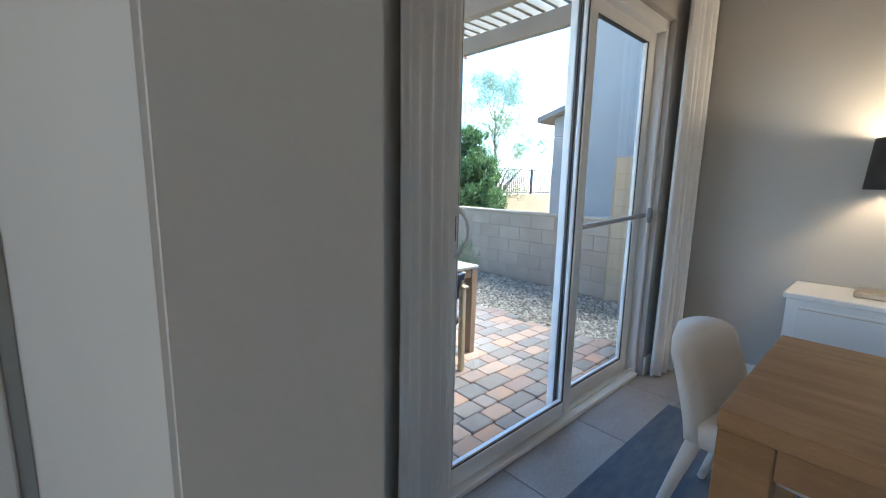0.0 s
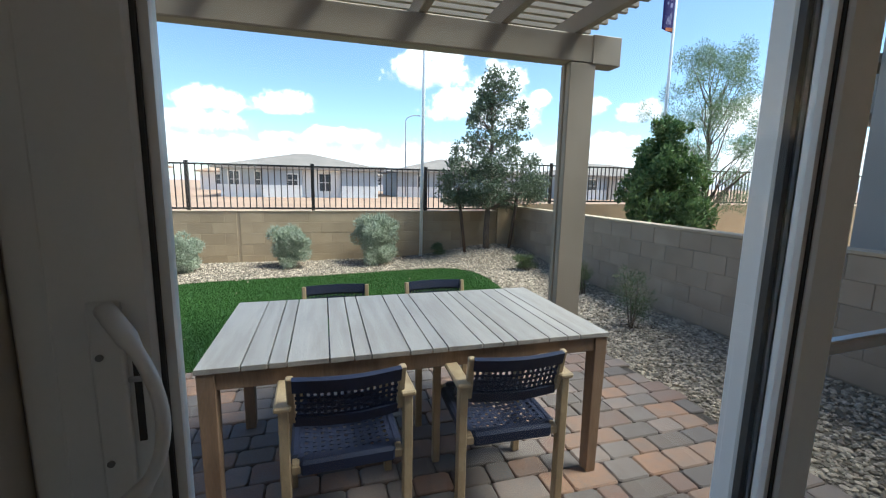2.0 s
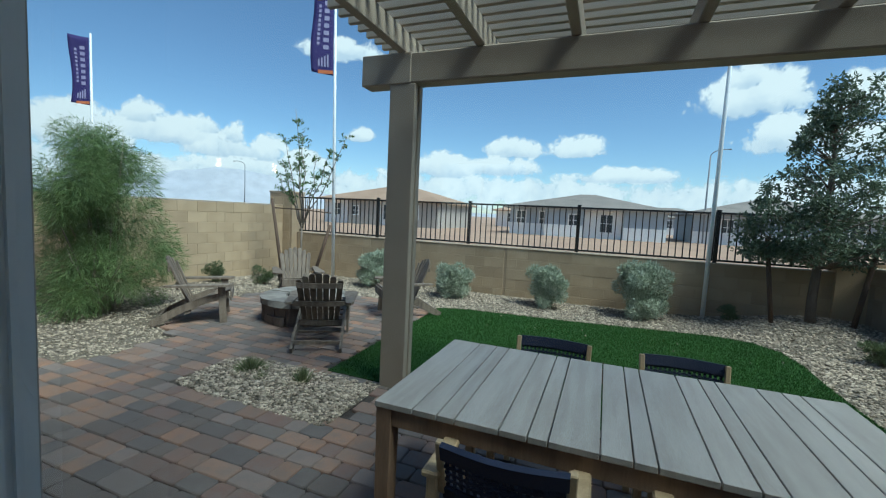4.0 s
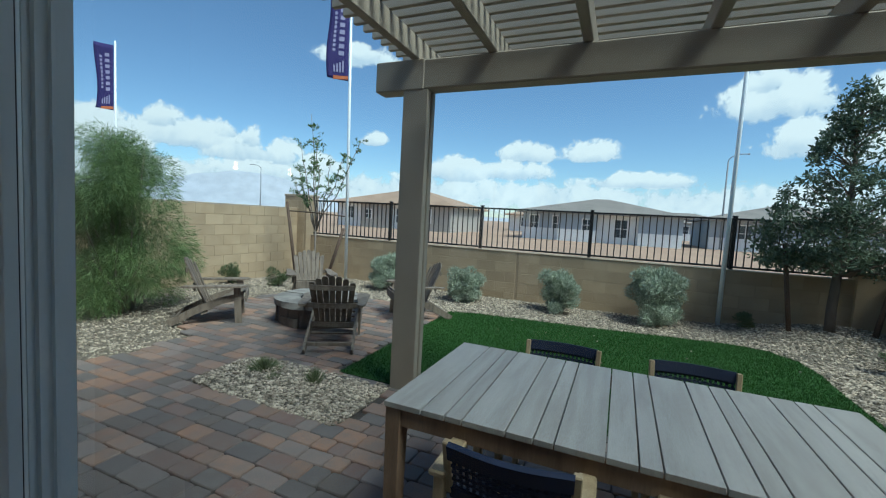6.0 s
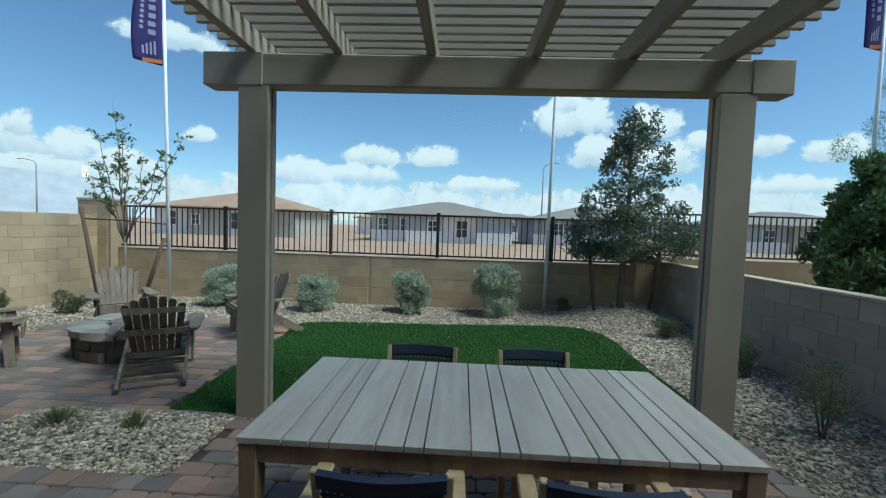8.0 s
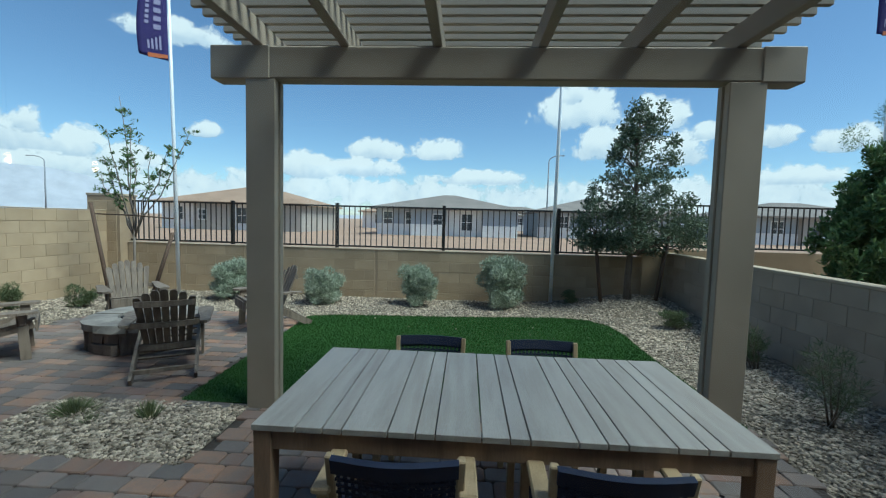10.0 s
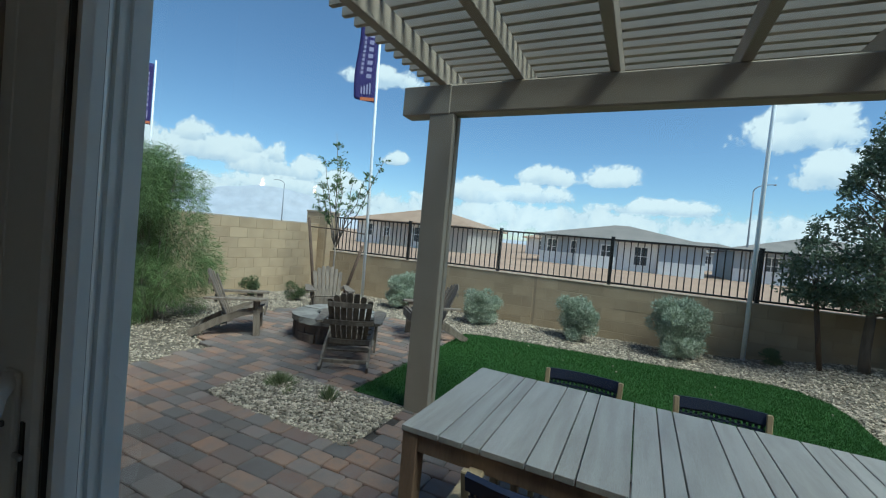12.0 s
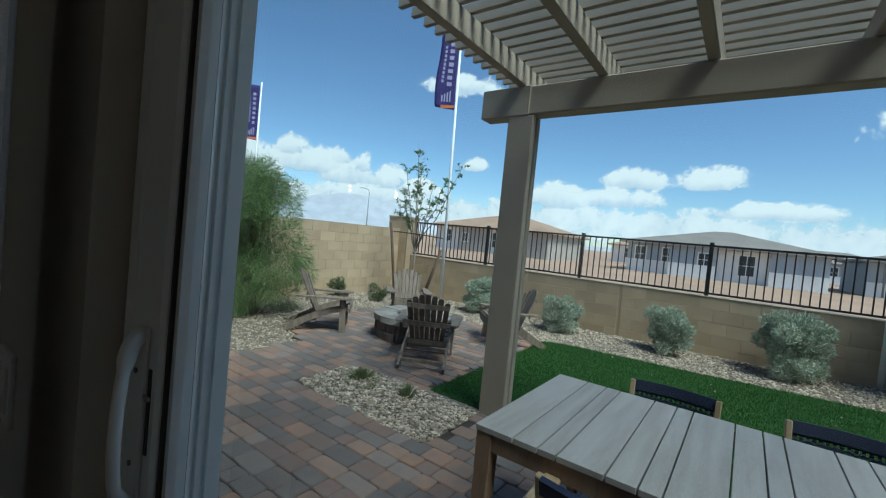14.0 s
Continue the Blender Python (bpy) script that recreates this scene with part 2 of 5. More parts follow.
bm = bmesh.new()
nx, ny = 76, 58
gv = [[bm.verts.new((-5.2 + 10.85 * i / nx, 1.7 + 7.75 * j / ny, bed_z(-5.2 + 10.85 * i / nx, 1.7 + 7.75 * j / ny)))
       for j in range(ny + 1)] for i in range(nx + 1)]
for i in range(nx):
    for j in range(ny):
        bm.faces.new((gv[i][j], gv[i + 1][j], gv[i + 1][j + 1], gv[i][j + 1])).smooth = True
struct(part("gravel_bed", bm, M_GRAVELBED), "tan gravel bed around the paved patio and lawn", "gravel bed")


# ---------------- block walls ----------------
def block_mesh(name, lx, ly, lz, material):
    b = bmesh.new()
    box(b, -lx / 2, lx / 2, -ly / 2, ly / 2, -lz / 2, lz / 2, 0.004)
    return mesh_of(name, b, material)


BLK_X = block_mesh("block", 0.396, 0.04, 0.196, M_BLOCK)
BLK_XH = block_mesh("block_half", 0.196, 0.04, 0.196, M_BLOCK)
BLK_Y = block_mesh("block", 0.04, 0.396, 0.196, M_BLOCK)
BLK_YH = block_mesh("block_half", 0.04, 0.196, 0.196, M_BLOCK)
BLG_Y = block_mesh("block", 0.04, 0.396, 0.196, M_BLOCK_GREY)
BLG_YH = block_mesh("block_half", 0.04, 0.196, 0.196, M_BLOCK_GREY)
LAST_PIECES = []


def lay_blocks(parent, full, half, axis, a0, a1, face, z0, courses):
    """Running bond of blocks along x or y between a0 and a1."""
    for c in range(courses):
        z = z0 + 0.2 * c + 0.1
        a = a0
        first = c % 2 == 1
        while a < a1 - 0.15:
            short = first or a + 0.4 > a1 + 0.01
            w = 0.2 if short else 0.4
            j = random.uniform(-0.0015, 0.0015)
            if axis == "x":
                LAST_PIECES.append(("block", half if short else full, parent, (a + w / 2, face + j, z)))
            else:
                LAST_PIECES.append(("block", half if short else full, parent, (face + j, a + w / 2, z)))
            a += w
            first = False


wall_back = struct(slab("wall_north", -5.2, 5.75, 9.376, 9.56, -0.3, 0.885, M_MORTAR), "tan concrete block garden wall below a metal fence", "wall")
lay_blocks(wall_back, BLK_X, BLK_XH, "x", -4.84, 0.19, 9.39, -0.11, 5)
lay_blocks(wall_back, BLK_X, BLK_XH, "x", 0.21, 5.2, 9.39, -0.11, 5)
slab("wall_cap", -4.85, 5.2, 9.36, 9.58, 0.887, 0.905, M_CAP, wall_back, 0.004)

wall_left = struct(slab("wall_west", -5.36, -5.146, -1.0, 9.2, -0.3, 1.50, M_MORTAR), "tall tan concrete block garden wall in sunlight", "wall")
lay_blocks(wall_left, BLK_Y, BLK_YH, "y", 2.8, 9.2, -5.16, -0.09, 8)
slab("wall_cap", -5.37, -5.135, -1.0, 9.2, 1.512, 1.53, M_CAP, wall_left, 0.004)

pil = struct(slab("pilaster_1", -5.53, -4.87, 9.201, 9.62, -0.3, 1.80, M_MORTAR), "tan block corner pilaster of the garden wall", "pilaster")
for c in range(9):
    z = 0.01 + 0.2 * c
    LAST_PIECES.append(("block", BLK_XH if c % 2 else BLK_X, pil, (-5.43 if c % 2 else -5.33, 9.215, z)))
    LAST_PIECES.append(("block", BLK_X if c % 2 else BLK_XH, pil, (-5.13 if c % 2 else -5.03, 9.215, z)))
slab("pilaster_cap", -5.55, -4.85, 9.19, 9.64, 1.802, 1.85, M_CAP, pil, 0.006)

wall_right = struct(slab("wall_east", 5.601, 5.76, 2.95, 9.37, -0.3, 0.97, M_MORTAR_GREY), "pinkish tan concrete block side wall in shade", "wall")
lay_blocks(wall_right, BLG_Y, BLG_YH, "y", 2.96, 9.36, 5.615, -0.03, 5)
slab("wall_cap", 5.585, 5.78, 2.95, 9.39, 0.973, 1.005, M_CAP, wall_right, 0.004)
wall_right2 = struct(slab("wall_east_2", 5.601, 5.76, -3.0, 2.94, -0.3, 1.75, M_MORTAR), "taller tan block side wall beside the house", "wall")
lay_blocks(wall_right2, BLK_Y, BLK_YH, "y", 0.94, 2.94, 5.615, -0.03, 9)
slab("wall_end", 5.60, 5.77, 2.941, 2.965, -0.2, 1.77, M_BLOCK, wall_right2, 0.004)

pil2 = struct(slab("pilaster_2", 5.2, 5.6, 9.30, 9.6, -0.2, 1.0, M_BLOCK), "short tan block pilaster at the wall corner", "pilaster")
slab("pilaster_cap", 5.18, 5.61, 9.28, 9.62, 1.002, 1.03, M_CAP, pil2, 0.005)


# ---------------- metal fences on the walls ----------------
def fence(name, x0, x1, y, z0, z1, posts, step, label):
    f = thing(name, label, "fence")
    for px in posts:
        bm = bmesh.new()
        box(bm, px - 0.03, px + 0.03, y - 0.03, y + 0.03, z0 - 0.03, z1 + 0.04, 0.004)
        box(bm, px - 0.036, px + 0.036, y - 0.036, y + 0.036, z1 + 0.04, z1 + 0.055, 0.004)
        part("post", bm, M_IRON, f)
    for nm, z in (("bottom_rail", z0 + 0.04), ("top_rail", z1)):
        slab(nm, x0, x1, y - 0.016, y + 0.016, z - 0.016, z + 0.016, M_IRON, f, 0.003)
    b = bmesh.new()
    box(b, -0.0085, 0.0085, -0.0085, 0.0085, z0 + 0.056, z1 - 0.016)
    pm = mesh_of("picket", b, M_IRON)
    k = int((x1 - x0) / step)
    for i in range(k):
        x = x0 + (i + 0.5) * (x1 - x0) / k
        if all(abs(x - px) > 0.04 for px in posts):
            piece("picket", pm, f, x, y, 0)
    return f


fence("metal_fence", -4.84, 5.18, 9.44, 0.905, 1.72, [-2.72, -0.61, 1.48, 3.66], 0.107, "dark bronze metal picket fence on the block wall")
nwall = struct(slab("wall_north_2", 5.78, 17.0, 9.55, 9.72, -0.3, 1.05, M_BLOCK), "tan block wall at the back of the next yard", "wall")
fence("metal_fence", 5.6, 17.0, 9.63, 1.07, 1.90, [6.6, 8.85, 11.0, 13.1, 15.2], 0.107, "dark metal picket fence of the next yard")

# ---------------- pergola ----------------
pergola = thing("pergola", "beige painted lattice patio cover on two posts", "pergola")
for px in (0.26, 3.72):
    bm = bmesh.new()
    w = 0.225 if px < 1 else 0.25
    box(bm, px, px + w, 4.46, 4.52, -0.05, 2.50, 0.006)
    box(bm, px, px + w, 4.55, 4.61, -0.05, 2.50, 0.006)
    box(bm, px + 0.014, px + w - 0.014, 4.515, 4.555, -0.05, 2.50)
    part("post", bm, M_STUCCO_PERG, pergola)
bm = bmesh.new()
box(bm, 0.0, 4.21, 4.46, 4.61, 2.50, 2.735, 0.012)
part("beam", bm, M_STUCCO_PERG, pergola)
for xa, xb in ((-0.004, 0.445), (3.925, 4.214)):
    bm = bmesh.new()
    box(bm, xa, xb, 4.452, 4.614, 2.496, 2.739, 0.008)
    part("beam_end", bm, M_STUCCO_PERG, pergola)
bm = bmesh.new()
box(bm, 0.0, 4.22, 1.66, 1.71, 2.735, 2.90, 0.004)
part("ledger", bm, M_STUCCO_PERG, pergola)
RAFTERS = [0.36, 1.00, 1.68, 2.43, 3.11, 3.79]
for rx in RAFTERS:
    bm = bmesh.new()
    box(bm, rx - 0.035, rx + 0.035, 1.715, 5.15, 2.737, 2.90, 0.006)
    part("rafter", bm, M_STUCCO_PERG, pergola)
SLAT_Y0, SLAT_STEP, SLAT_N = 1.80, 0.129, 26
b = bmesh.new()
box(b, 0.0, 4.18, -0.019, 0.019, 2.902, 2.966, 0.004)
slat_mesh = mesh_of("slat", b, M_STUCCO_PERG)
for i in range(SLAT_N):
    piece("slat", slat_mesh, pergola, 0, SLAT_Y0 + SLAT_STEP * i, 0)

# ---------------- house: the room behind the glass ----------------
FZ = 0.2
X0, X1 = 1.418, 3.192        # door opening
DZ = 2.36
floor = struct(slab("floor", -3.0, 3.75, -5.0, 1.66, FZ - 0.2, FZ - 0.006, M_GROUT), "light grey-beige tile floor", "floor")
ceiling = struct(slab("ceiling", -3.1, 3.75, -5.1, 1.66, 2.95, 3.1, M_CEIL), "plain white ceiling", "ceiling")
XN = 0.72                 # a partition ends beside the way to the door
bm = bmesh.new()
box(bm, -3.1, X0, 1.51, 1.655, 0.0, 2.95)
box(bm, X1, 3.75, 1.51, 1.655, 0.0, 2.95)
box(bm, X0, X1, 1.51, 1.655, DZ, 2.95)
box(bm, X0, X1, 1.51, 1.655, 0.0, FZ - 0.01)
wall_door = struct(part("wall_south", bm, M_WALLPAINT), "greige painted wall around the sliding door", "wall")
bm = bmesh.new()
lo = [bm.verts.new((x, y, FZ - 0.2)) for x, y in ((0.537, 0.83), (XN, 0.83), (XN, 1.508), (0.415, 1.508))]
hi = [bm.verts.new((v.co.x, v.co.y, 2.95)) for v in lo]
bm.faces.new(hi)
for i in range(4):
    bm.faces.new((lo[i], lo[(i + 1) % 4], hi[(i + 1) % 4], hi[i]))
bm.edges.ensure_lookup_table()
bmesh.ops.bevel(bm, geom=[e for e in bm.edges if abs(e.verts[0].co.z - e.verts[1].co.z) > 1 and e.verts[0].co.y < 1], offset=0.004, segments=2, affect="EDGES")
struct(part("wall_partition", bm, M_WALLPAINT), "greige painted end of a short partition wall", "wall")
bm = bmesh.new()
box(bm, -8.0, X0, 1.657, 1.668, -0.2, 3.05)
box(bm, X1, 5.4, 1.657, 1.668, -0.2, 3.05)
box(bm, X0, X1, 1.657, 1.668, DZ, 3.05)
box(bm, X0, X1, 1.657, 1.668, -0.2, FZ - 0.012)
struct(part("wall_outside", bm, M_EXT), "beige stucco outer wall of the house", "wall")
struct(slab("wall_side_1", 3.62, 3.75, -5.0, 1.509, FZ - 0.2, 2.95, M_WALLPAINT), "greige painted dining room wall", "wall")
# unseen side wall, opened for the added fill lamp
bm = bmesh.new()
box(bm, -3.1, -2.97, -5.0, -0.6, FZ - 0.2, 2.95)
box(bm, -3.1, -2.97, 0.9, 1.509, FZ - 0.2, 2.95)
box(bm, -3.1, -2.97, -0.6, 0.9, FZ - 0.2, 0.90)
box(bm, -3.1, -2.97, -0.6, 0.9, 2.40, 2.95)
struct(part("wall_side_2", bm, M_WALLPAINT), "greige painted unseen wall with an added opening for fill light", "wall")
# unseen far wall, opened for the second added fill lamp
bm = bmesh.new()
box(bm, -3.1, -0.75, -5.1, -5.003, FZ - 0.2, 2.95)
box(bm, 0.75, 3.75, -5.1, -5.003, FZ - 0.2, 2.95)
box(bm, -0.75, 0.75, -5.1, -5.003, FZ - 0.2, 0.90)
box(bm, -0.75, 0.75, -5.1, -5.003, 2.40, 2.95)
struct(part("wall_far", bm, M_WALLPAINT), "greige painted unseen wall with an added opening for fill light", "wall")

# ---------------- sliding door ----------------
M_LINER = surface("dark_gasket", (0.03, 0.03, 0.03), (0.04, 0.04, 0.04), 0.6, 9, 90, 0.1)
M_ALU = surface("brushed_aluminium", (0.55, 0.56, 0.57), (0.48, 0.49, 0.5), 0.35, 4, 120, 0.08, metal=0.9, stretch=(1, 20, 20))
M_SCREW = surface("screw_steel", (0.25, 0.25, 0.25), (0.2, 0.2, 0.2), 0.4, 30, 200, 0.1, metal=0.8)
sliding_door = struct(new("door_1"), "white vinyl two-panel sliding glass patio door, closed", "sliding door")
bm = bmesh.new()
box(bm, 1.42, 1.449, 1.545, 1.652, FZ - 0.005, DZ, 0.003)
box(bm, 1.449, 1.472, 1.590, 1.594, FZ + 0.05, DZ - 0.06)
box(bm, 1.449, 1.463, 1.606, 1.610, FZ + 0.05, DZ - 0.06)
box(bm, 1.449, 1.457, 1.618, 1.624, FZ + 0.05, DZ - 0.06)
box(bm, 1.449, 1.455, 1.632, 1.650, FZ + 0.05, DZ - 0.06)
part("jamb", bm, M_WHITE, sliding_door)
bm = bmesh.new()
box(bm, 3.157, 3.19, 1.545, 1.652, FZ - 0.005, DZ, 0.003)
box(bm, 3.145, 3.157, 1.640, 1.651, FZ + 0.05, DZ - 0.06)
part("jamb", bm, M_WHITE, sliding_door)
bm = bmesh.new()
box(bm, 1.4495, 3.156, 1.5455, 1.6515, DZ - 0.06, DZ, 0.003)
part("head", bm, M_WHITE, sliding_door)
bm = bmesh.new()
box(bm, 1.4495, 3.156, 1.520, 1.6515, FZ - 0.005, FZ + 0.022, 0.003)
box(bm, 1.476, 3.156, 1.560, 1.572, FZ + 0.022, FZ + 0.04)
box(bm, 1.476, 3.156, 1.606, 1.614, FZ + 0.022, FZ + 0.04)
part("track", bm, M_WHITE, sliding_door)


def sash(name, x0, x1, y0, y1, ws, wb, wt, wl=0.0, wr=0.085):
    s = part(name, sash_frame(x0, x1, y0, y1, ws, wb, wt, wl, wr), M_WHITE, sliding_door)
    x0 = x0 + wl
    z0, z1 = FZ + 0.042, DZ - 0.055
    ym = (y0 + y1) / 2
    bm = bmesh.new()
    g = 0.004
    for a, b, c, d in ((x0 + ws, x0 + ws + g, z0 + wb, z1 - wt), (x1 - wr - g, x1 - wr, z0 + wb, z1 - wt),
                       (x0 + ws, x1 - wr, z0 + wb, z0 + wb + g), (x0 + ws, x1 - wr, z1 - wt - g, z1 - wt)):
        box(bm, a, b, ym - 0.013, ym + 0.013, c, d)
    part("gasket", bm, M_LINER, s)
    corners = [p for p in ((x0 + ws, ym, z0 + wb), (x1 - wr, ym, z0 + wb), (x1 - wr, ym, z1 - wt), (x0 + ws, ym, z1 - wt))]
    p = new("pane", raw_mesh("pane", corners, [(0, 1, 2, 3)], M_GLASS))
    p.parent = s
    p["label"] = "clear glass pane"
    p.visible_shadow = False
    return s


def sash_frame(x0, x1, y0, y1, ws, wb, wt, wl, wr):
    bm = bmesh.new()
    z0, z1 = FZ + 0.042, DZ - 0.055
    box(bm, x0, x0 + wl + ws, y0, y1, z0, z1, 0.004)
    x0 = x0 + wl
    box(bm, x1 - wr, x1, y0, y1, z0, z1, 0.004)
    box(bm, x0 + ws, x1 - wr, y0 + 0.001, y1 - 0.001, z0, z0 + wb, 0.003)
    box(bm, x0 + ws, x1 - wr, y0 + 0.001, y1 - 0.001, z1 - wt, z1, 0.003)
    for xa, xb in ((x0 + ws, x0 + ws + 0.012), (x1 - wr - 0.012, x1 - wr)):
        box(bm, xa, xb, y0 + 0.010, y1 - 0.010, z0 + wb, z1 - wt)
    box(bm, x0 + ws, x1 - wr, y0 + 0.010, y1 - 0.010, z0 + wb, z0 + wb + 0.012)
    return bm


panel_a = sash("sliding_panel", 1.432, 2.378, 1.546, 1.584, 0.088, 0.07, 0.07, 0.0, 0.066)
panel_b = sash("fixed_panel", 2.29, 3.155, 1.598, 1.636, 0.085, 0.07, 0.07, 0.06)
# curved pull handle on its plate
bm = bmesh.new()
box(bm, 1.472, 1.498, 1.541, 1.5465, 1.145, 1.345, 0.003, 2)
plate = part("handle_plate", bm, M_WHITE, panel_a)
bm = bmesh.new()
pts = [(1.487 + 0.046 * math.sin(math.pi * k / 18) ** 0.7, 1.540 - 0.030 * math.sin(math.pi * k / 18) ** 0.5, 1.338 - 0.175 * k / 18) for k in range(19)]
tube(bm, [(1.487, 1.541, 1.339)] + pts[1:-1] + [(1.490, 1.541, 1.160)], [0.008] * 3 + [0.0055] * 13 + [0.008] * 3, 12)
part("pull_handle", bm, M_WHITE, plate)
for z in (1.297, 1.199):
    bm = bmesh.new()
    lathe(bm, [(0.003, 0), (0.003, 0.002)], 10)
    o = part("screw", bm, M_SCREW, plate)
    o.matrix_basis = pose(1.480, 1.5412, z, 90, 0, 0)
bm = bmesh.new()
box(bm, 1.5015, 1.507, 1.5445, 1.5475, 1.215, 1.303)
slot = part("latch", bm, M_LINER, panel_a)
bm = bmesh.new()
box(bm, 1.498, 1.511, 1.541, 1.5442, 1.272, 1.277, 0.001)
part("lever", bm, M_ALU, slot)
# fold-down security bar
bm = bmesh.new()
# dark strip puts the shade of the groove between the panels into colour
box(bm, 2.292, 2.303, 1.587, 1.5975, FZ + 0.05, DZ - 0.06)
part("weatherstrip", bm, M_LINER, sliding_door)
bm = bmesh.new()
box(bm, 2.306, 2.314, 1.586, 1.5975, FZ + 0.05, DZ - 0.06)
box(bm, 2.325, 2.332, 1.586, 1.5975, FZ + 0.05, DZ - 0.06)
part("interlock", bm, M_ALU, sliding_door)
bar = thing("security_bar", "grey aluminium security bar across the fixed door panel", "security bar")
bm = bmesh.new()
beam_between(bm, (2.379, 1.565, 1.2103), (3.14, 1.565, 1.243), 0.018, 0.022, 0.003)
part("bar", bm, M_ALU, bar)
bm = bmesh.new()
box(bm, 3.125, 3.16, 1.53, 1.5445, 1.20, 1.29, 0.003)
box(bm, 3.130, 3.155, 1.5235, 1.531, 1.215, 1.275, 0.002)
part("bracket", bm, M_SCREW, bar)


# ---------------- drapes ----------------
M_DRAPE = surface("linen_drape", (0.86, 0.84, 0.81), (0.82, 0.80, 0.77), 0.9, 3, 260, 0.3, stretch=(8, 8, 1), spec=0.2, sheen=0.2)


def drape(x0, x1, y, depth, folds, label, tilt=0.0):
    bm = bmesh.new()
    cols, rows_ = folds * 10, 14
    vv = []
    for i in range(cols + 1):
        u = i / cols
        col = []
        for j in range(rows_ + 1):
            w = j / rows_
            z = 0.212 + (2.72 - 0.212) * w
            sway = 0.01 * math.sin(3.1 * u + 4 * w) * (1 - w)
            ph = 2 * math.pi * folds * u + 0.35 * math.sin(5 * u + 2.0 * (1 - w))
            yy = y + depth * (0.5 + 0.5 * math.sin(ph)) * (0.75 + 0.25 * (1 - w)) + 0.012 * math.sin(7 * u)
            col.append(bm.verts.new((x0 + (x1 - x0) * u + sway, yy + tilt * u, z)))
        vv.append(col)
    for i in range(cols):
        for j in range(rows_):
            bm.faces.new((vv[i][j], vv[i + 1][j], vv[i + 1][j + 1], vv[i][j + 1])).smooth = True
    me = mesh_of("curtain", bm, M_DRAPE)
    o = new("curtain", me)
    s = o.modifiers.new("thick", "SOLIDIFY")
    s.thickness = 0.003
    return tagged(o, label, "curtain", "curtains of the sliding door")


drape(1.19, 1.405, 1.425, 0.030, 6, "off-white floor-length pleated linen curtain, drawn aside")
drape(3.2, 3.54, 1.395, 0.065, 5, "off-white floor-length pleated linen curtain, drawn aside")
rod = thing("curtain_rod", "thin dark curtain rod over the sliding door", "curtain rod")
bm = bmesh.new()
tube(bm, [(1.05, 1.45, 2.74), (3.6, 1.45, 2.74)], 0.012, 10)
part("rod", bm, M_IRON, rod)
for bx in (1.12, 3.56):
    bm = bmesh.new()
    box(bm, bx, bx + 0.02, 1.44, 1.512, 2.725, 2.745)
    part("bracket", bm, M_IRON, rod)

# ---------------- light switch ----------------
switch = thing("light_switch", "white two-gang rocker switch plate on greige wall", "light switch")
bm = bmesh.new()
box(bm, 0.992, 1.107, 1.503, 1.511, 1.108, 1.221, 0.003, 2)
part("plate", bm, M_TRIM, switch)
for sx in (1.027, 1.072):
    bm = bmesh.new()
    vs = box(bm, sx - 0.0165, sx + 0.0165, 1.4985, 1.504, 1.131, 1.198, 0.0015)
    r = part("rocker", bm, M_WHITE, switch)
    bm = bmesh.new()
    box(bm, sx - 0.0185, sx + 0.0185, 1.5015, 1.5035, 1.129, 1.200)
    part("rocker_frame", bm, M_TRIM, switch)

# ---------------- trim ----------------
base = struct(slab("baseboard", 3.600, 3.618, -5.0, 1.505, FZ, FZ + 0.125, M_TRIM, None, 0.004), "white baseboard", "baseboard")
struct(slab("baseboard_2", 3.195, 3.60, 1.492, 1.509, FZ, FZ + 0.125, M_TRIM, None, 0.004), "white baseboard", "baseboard")
struct(slab("baseboard_3", 0.722, 1.415, 1.492, 1.509, FZ, FZ + 0.125, M_TRIM, None, 0.004), "white baseboard", "baseboard")

# ---------------- dining corner ----------------
M_OAK = surface("oak_table", (0.36, 0.20, 0.085), (0.28, 0.15, 0.06), 0.45, 2.2, 45, 0.12, stretch=(10, 1, 10), stain=((0.42, 0.25, 0.12), 0.4))
M_CREAM = surface("cream_upholstery", (0.70, 0.63, 0.55), (0.66, 0.59, 0.51), 0.9, 5, 300, 0.25, spec=0.2, sheen=0.15)
M_RUG = surface("blue_grey_rug", (0.11, 0.14, 0.18), (0.17, 0.19, 0.21), 0.95, 7, 160, 0.8, stretch=(1, 3, 1), spec=0.1, dist=0.006)
M_LACQ = surface("white_lacquer", (0.76, 0.75, 0.73), (0.72, 0.71, 0.69), 0.4, 2, 150, 0.03, speck=0.05)
M_SHADE = surface("black_shade", (0.03, 0.026, 0.024), (0.04, 0.034, 0.03), 0.8, 5, 200, 0.2)
M_CHAMP = surface("champagne_metal", (0.55, 0.47, 0.36), (0.5, 0.42, 0.32), 0.35, 4, 90, 0.05, metal=0.85)

bm = bmesh.new()
box(bm, 0.2, 2.92, -2.6, 1.245, FZ + 0.001, FZ + 0.012, 0.004)
tagged(part("rug", bm, M_RUG), "blue-grey woven area rug on tile floor", "rug")
table = thing("dining_table", "thick honey oak dining table with square corner legs", "dining table")
bm = bmesh.new()
box(bm, 1.60, 2.36, -1.2, 0.735, 0.855, 0.905, 0.003)
part("tabletop", bm, M_OAK, table)
for lx in (1.602, 2.248):
    for ly in (0.623, -1.198):
        bm = bmesh.new()
        box(bm, lx, lx + 0.11, ly, ly + 0.11, FZ + 0.012, 0.854, 0.003)
        part("leg", bm, M_OAK, table)
bm = bmesh.new()
box(bm, 1.713, 2.247, 0.65, 0.675, 0.77, 0.854)
box(bm, 1.62, 1.645, -1.08, 0.62, 0.77, 0.854)
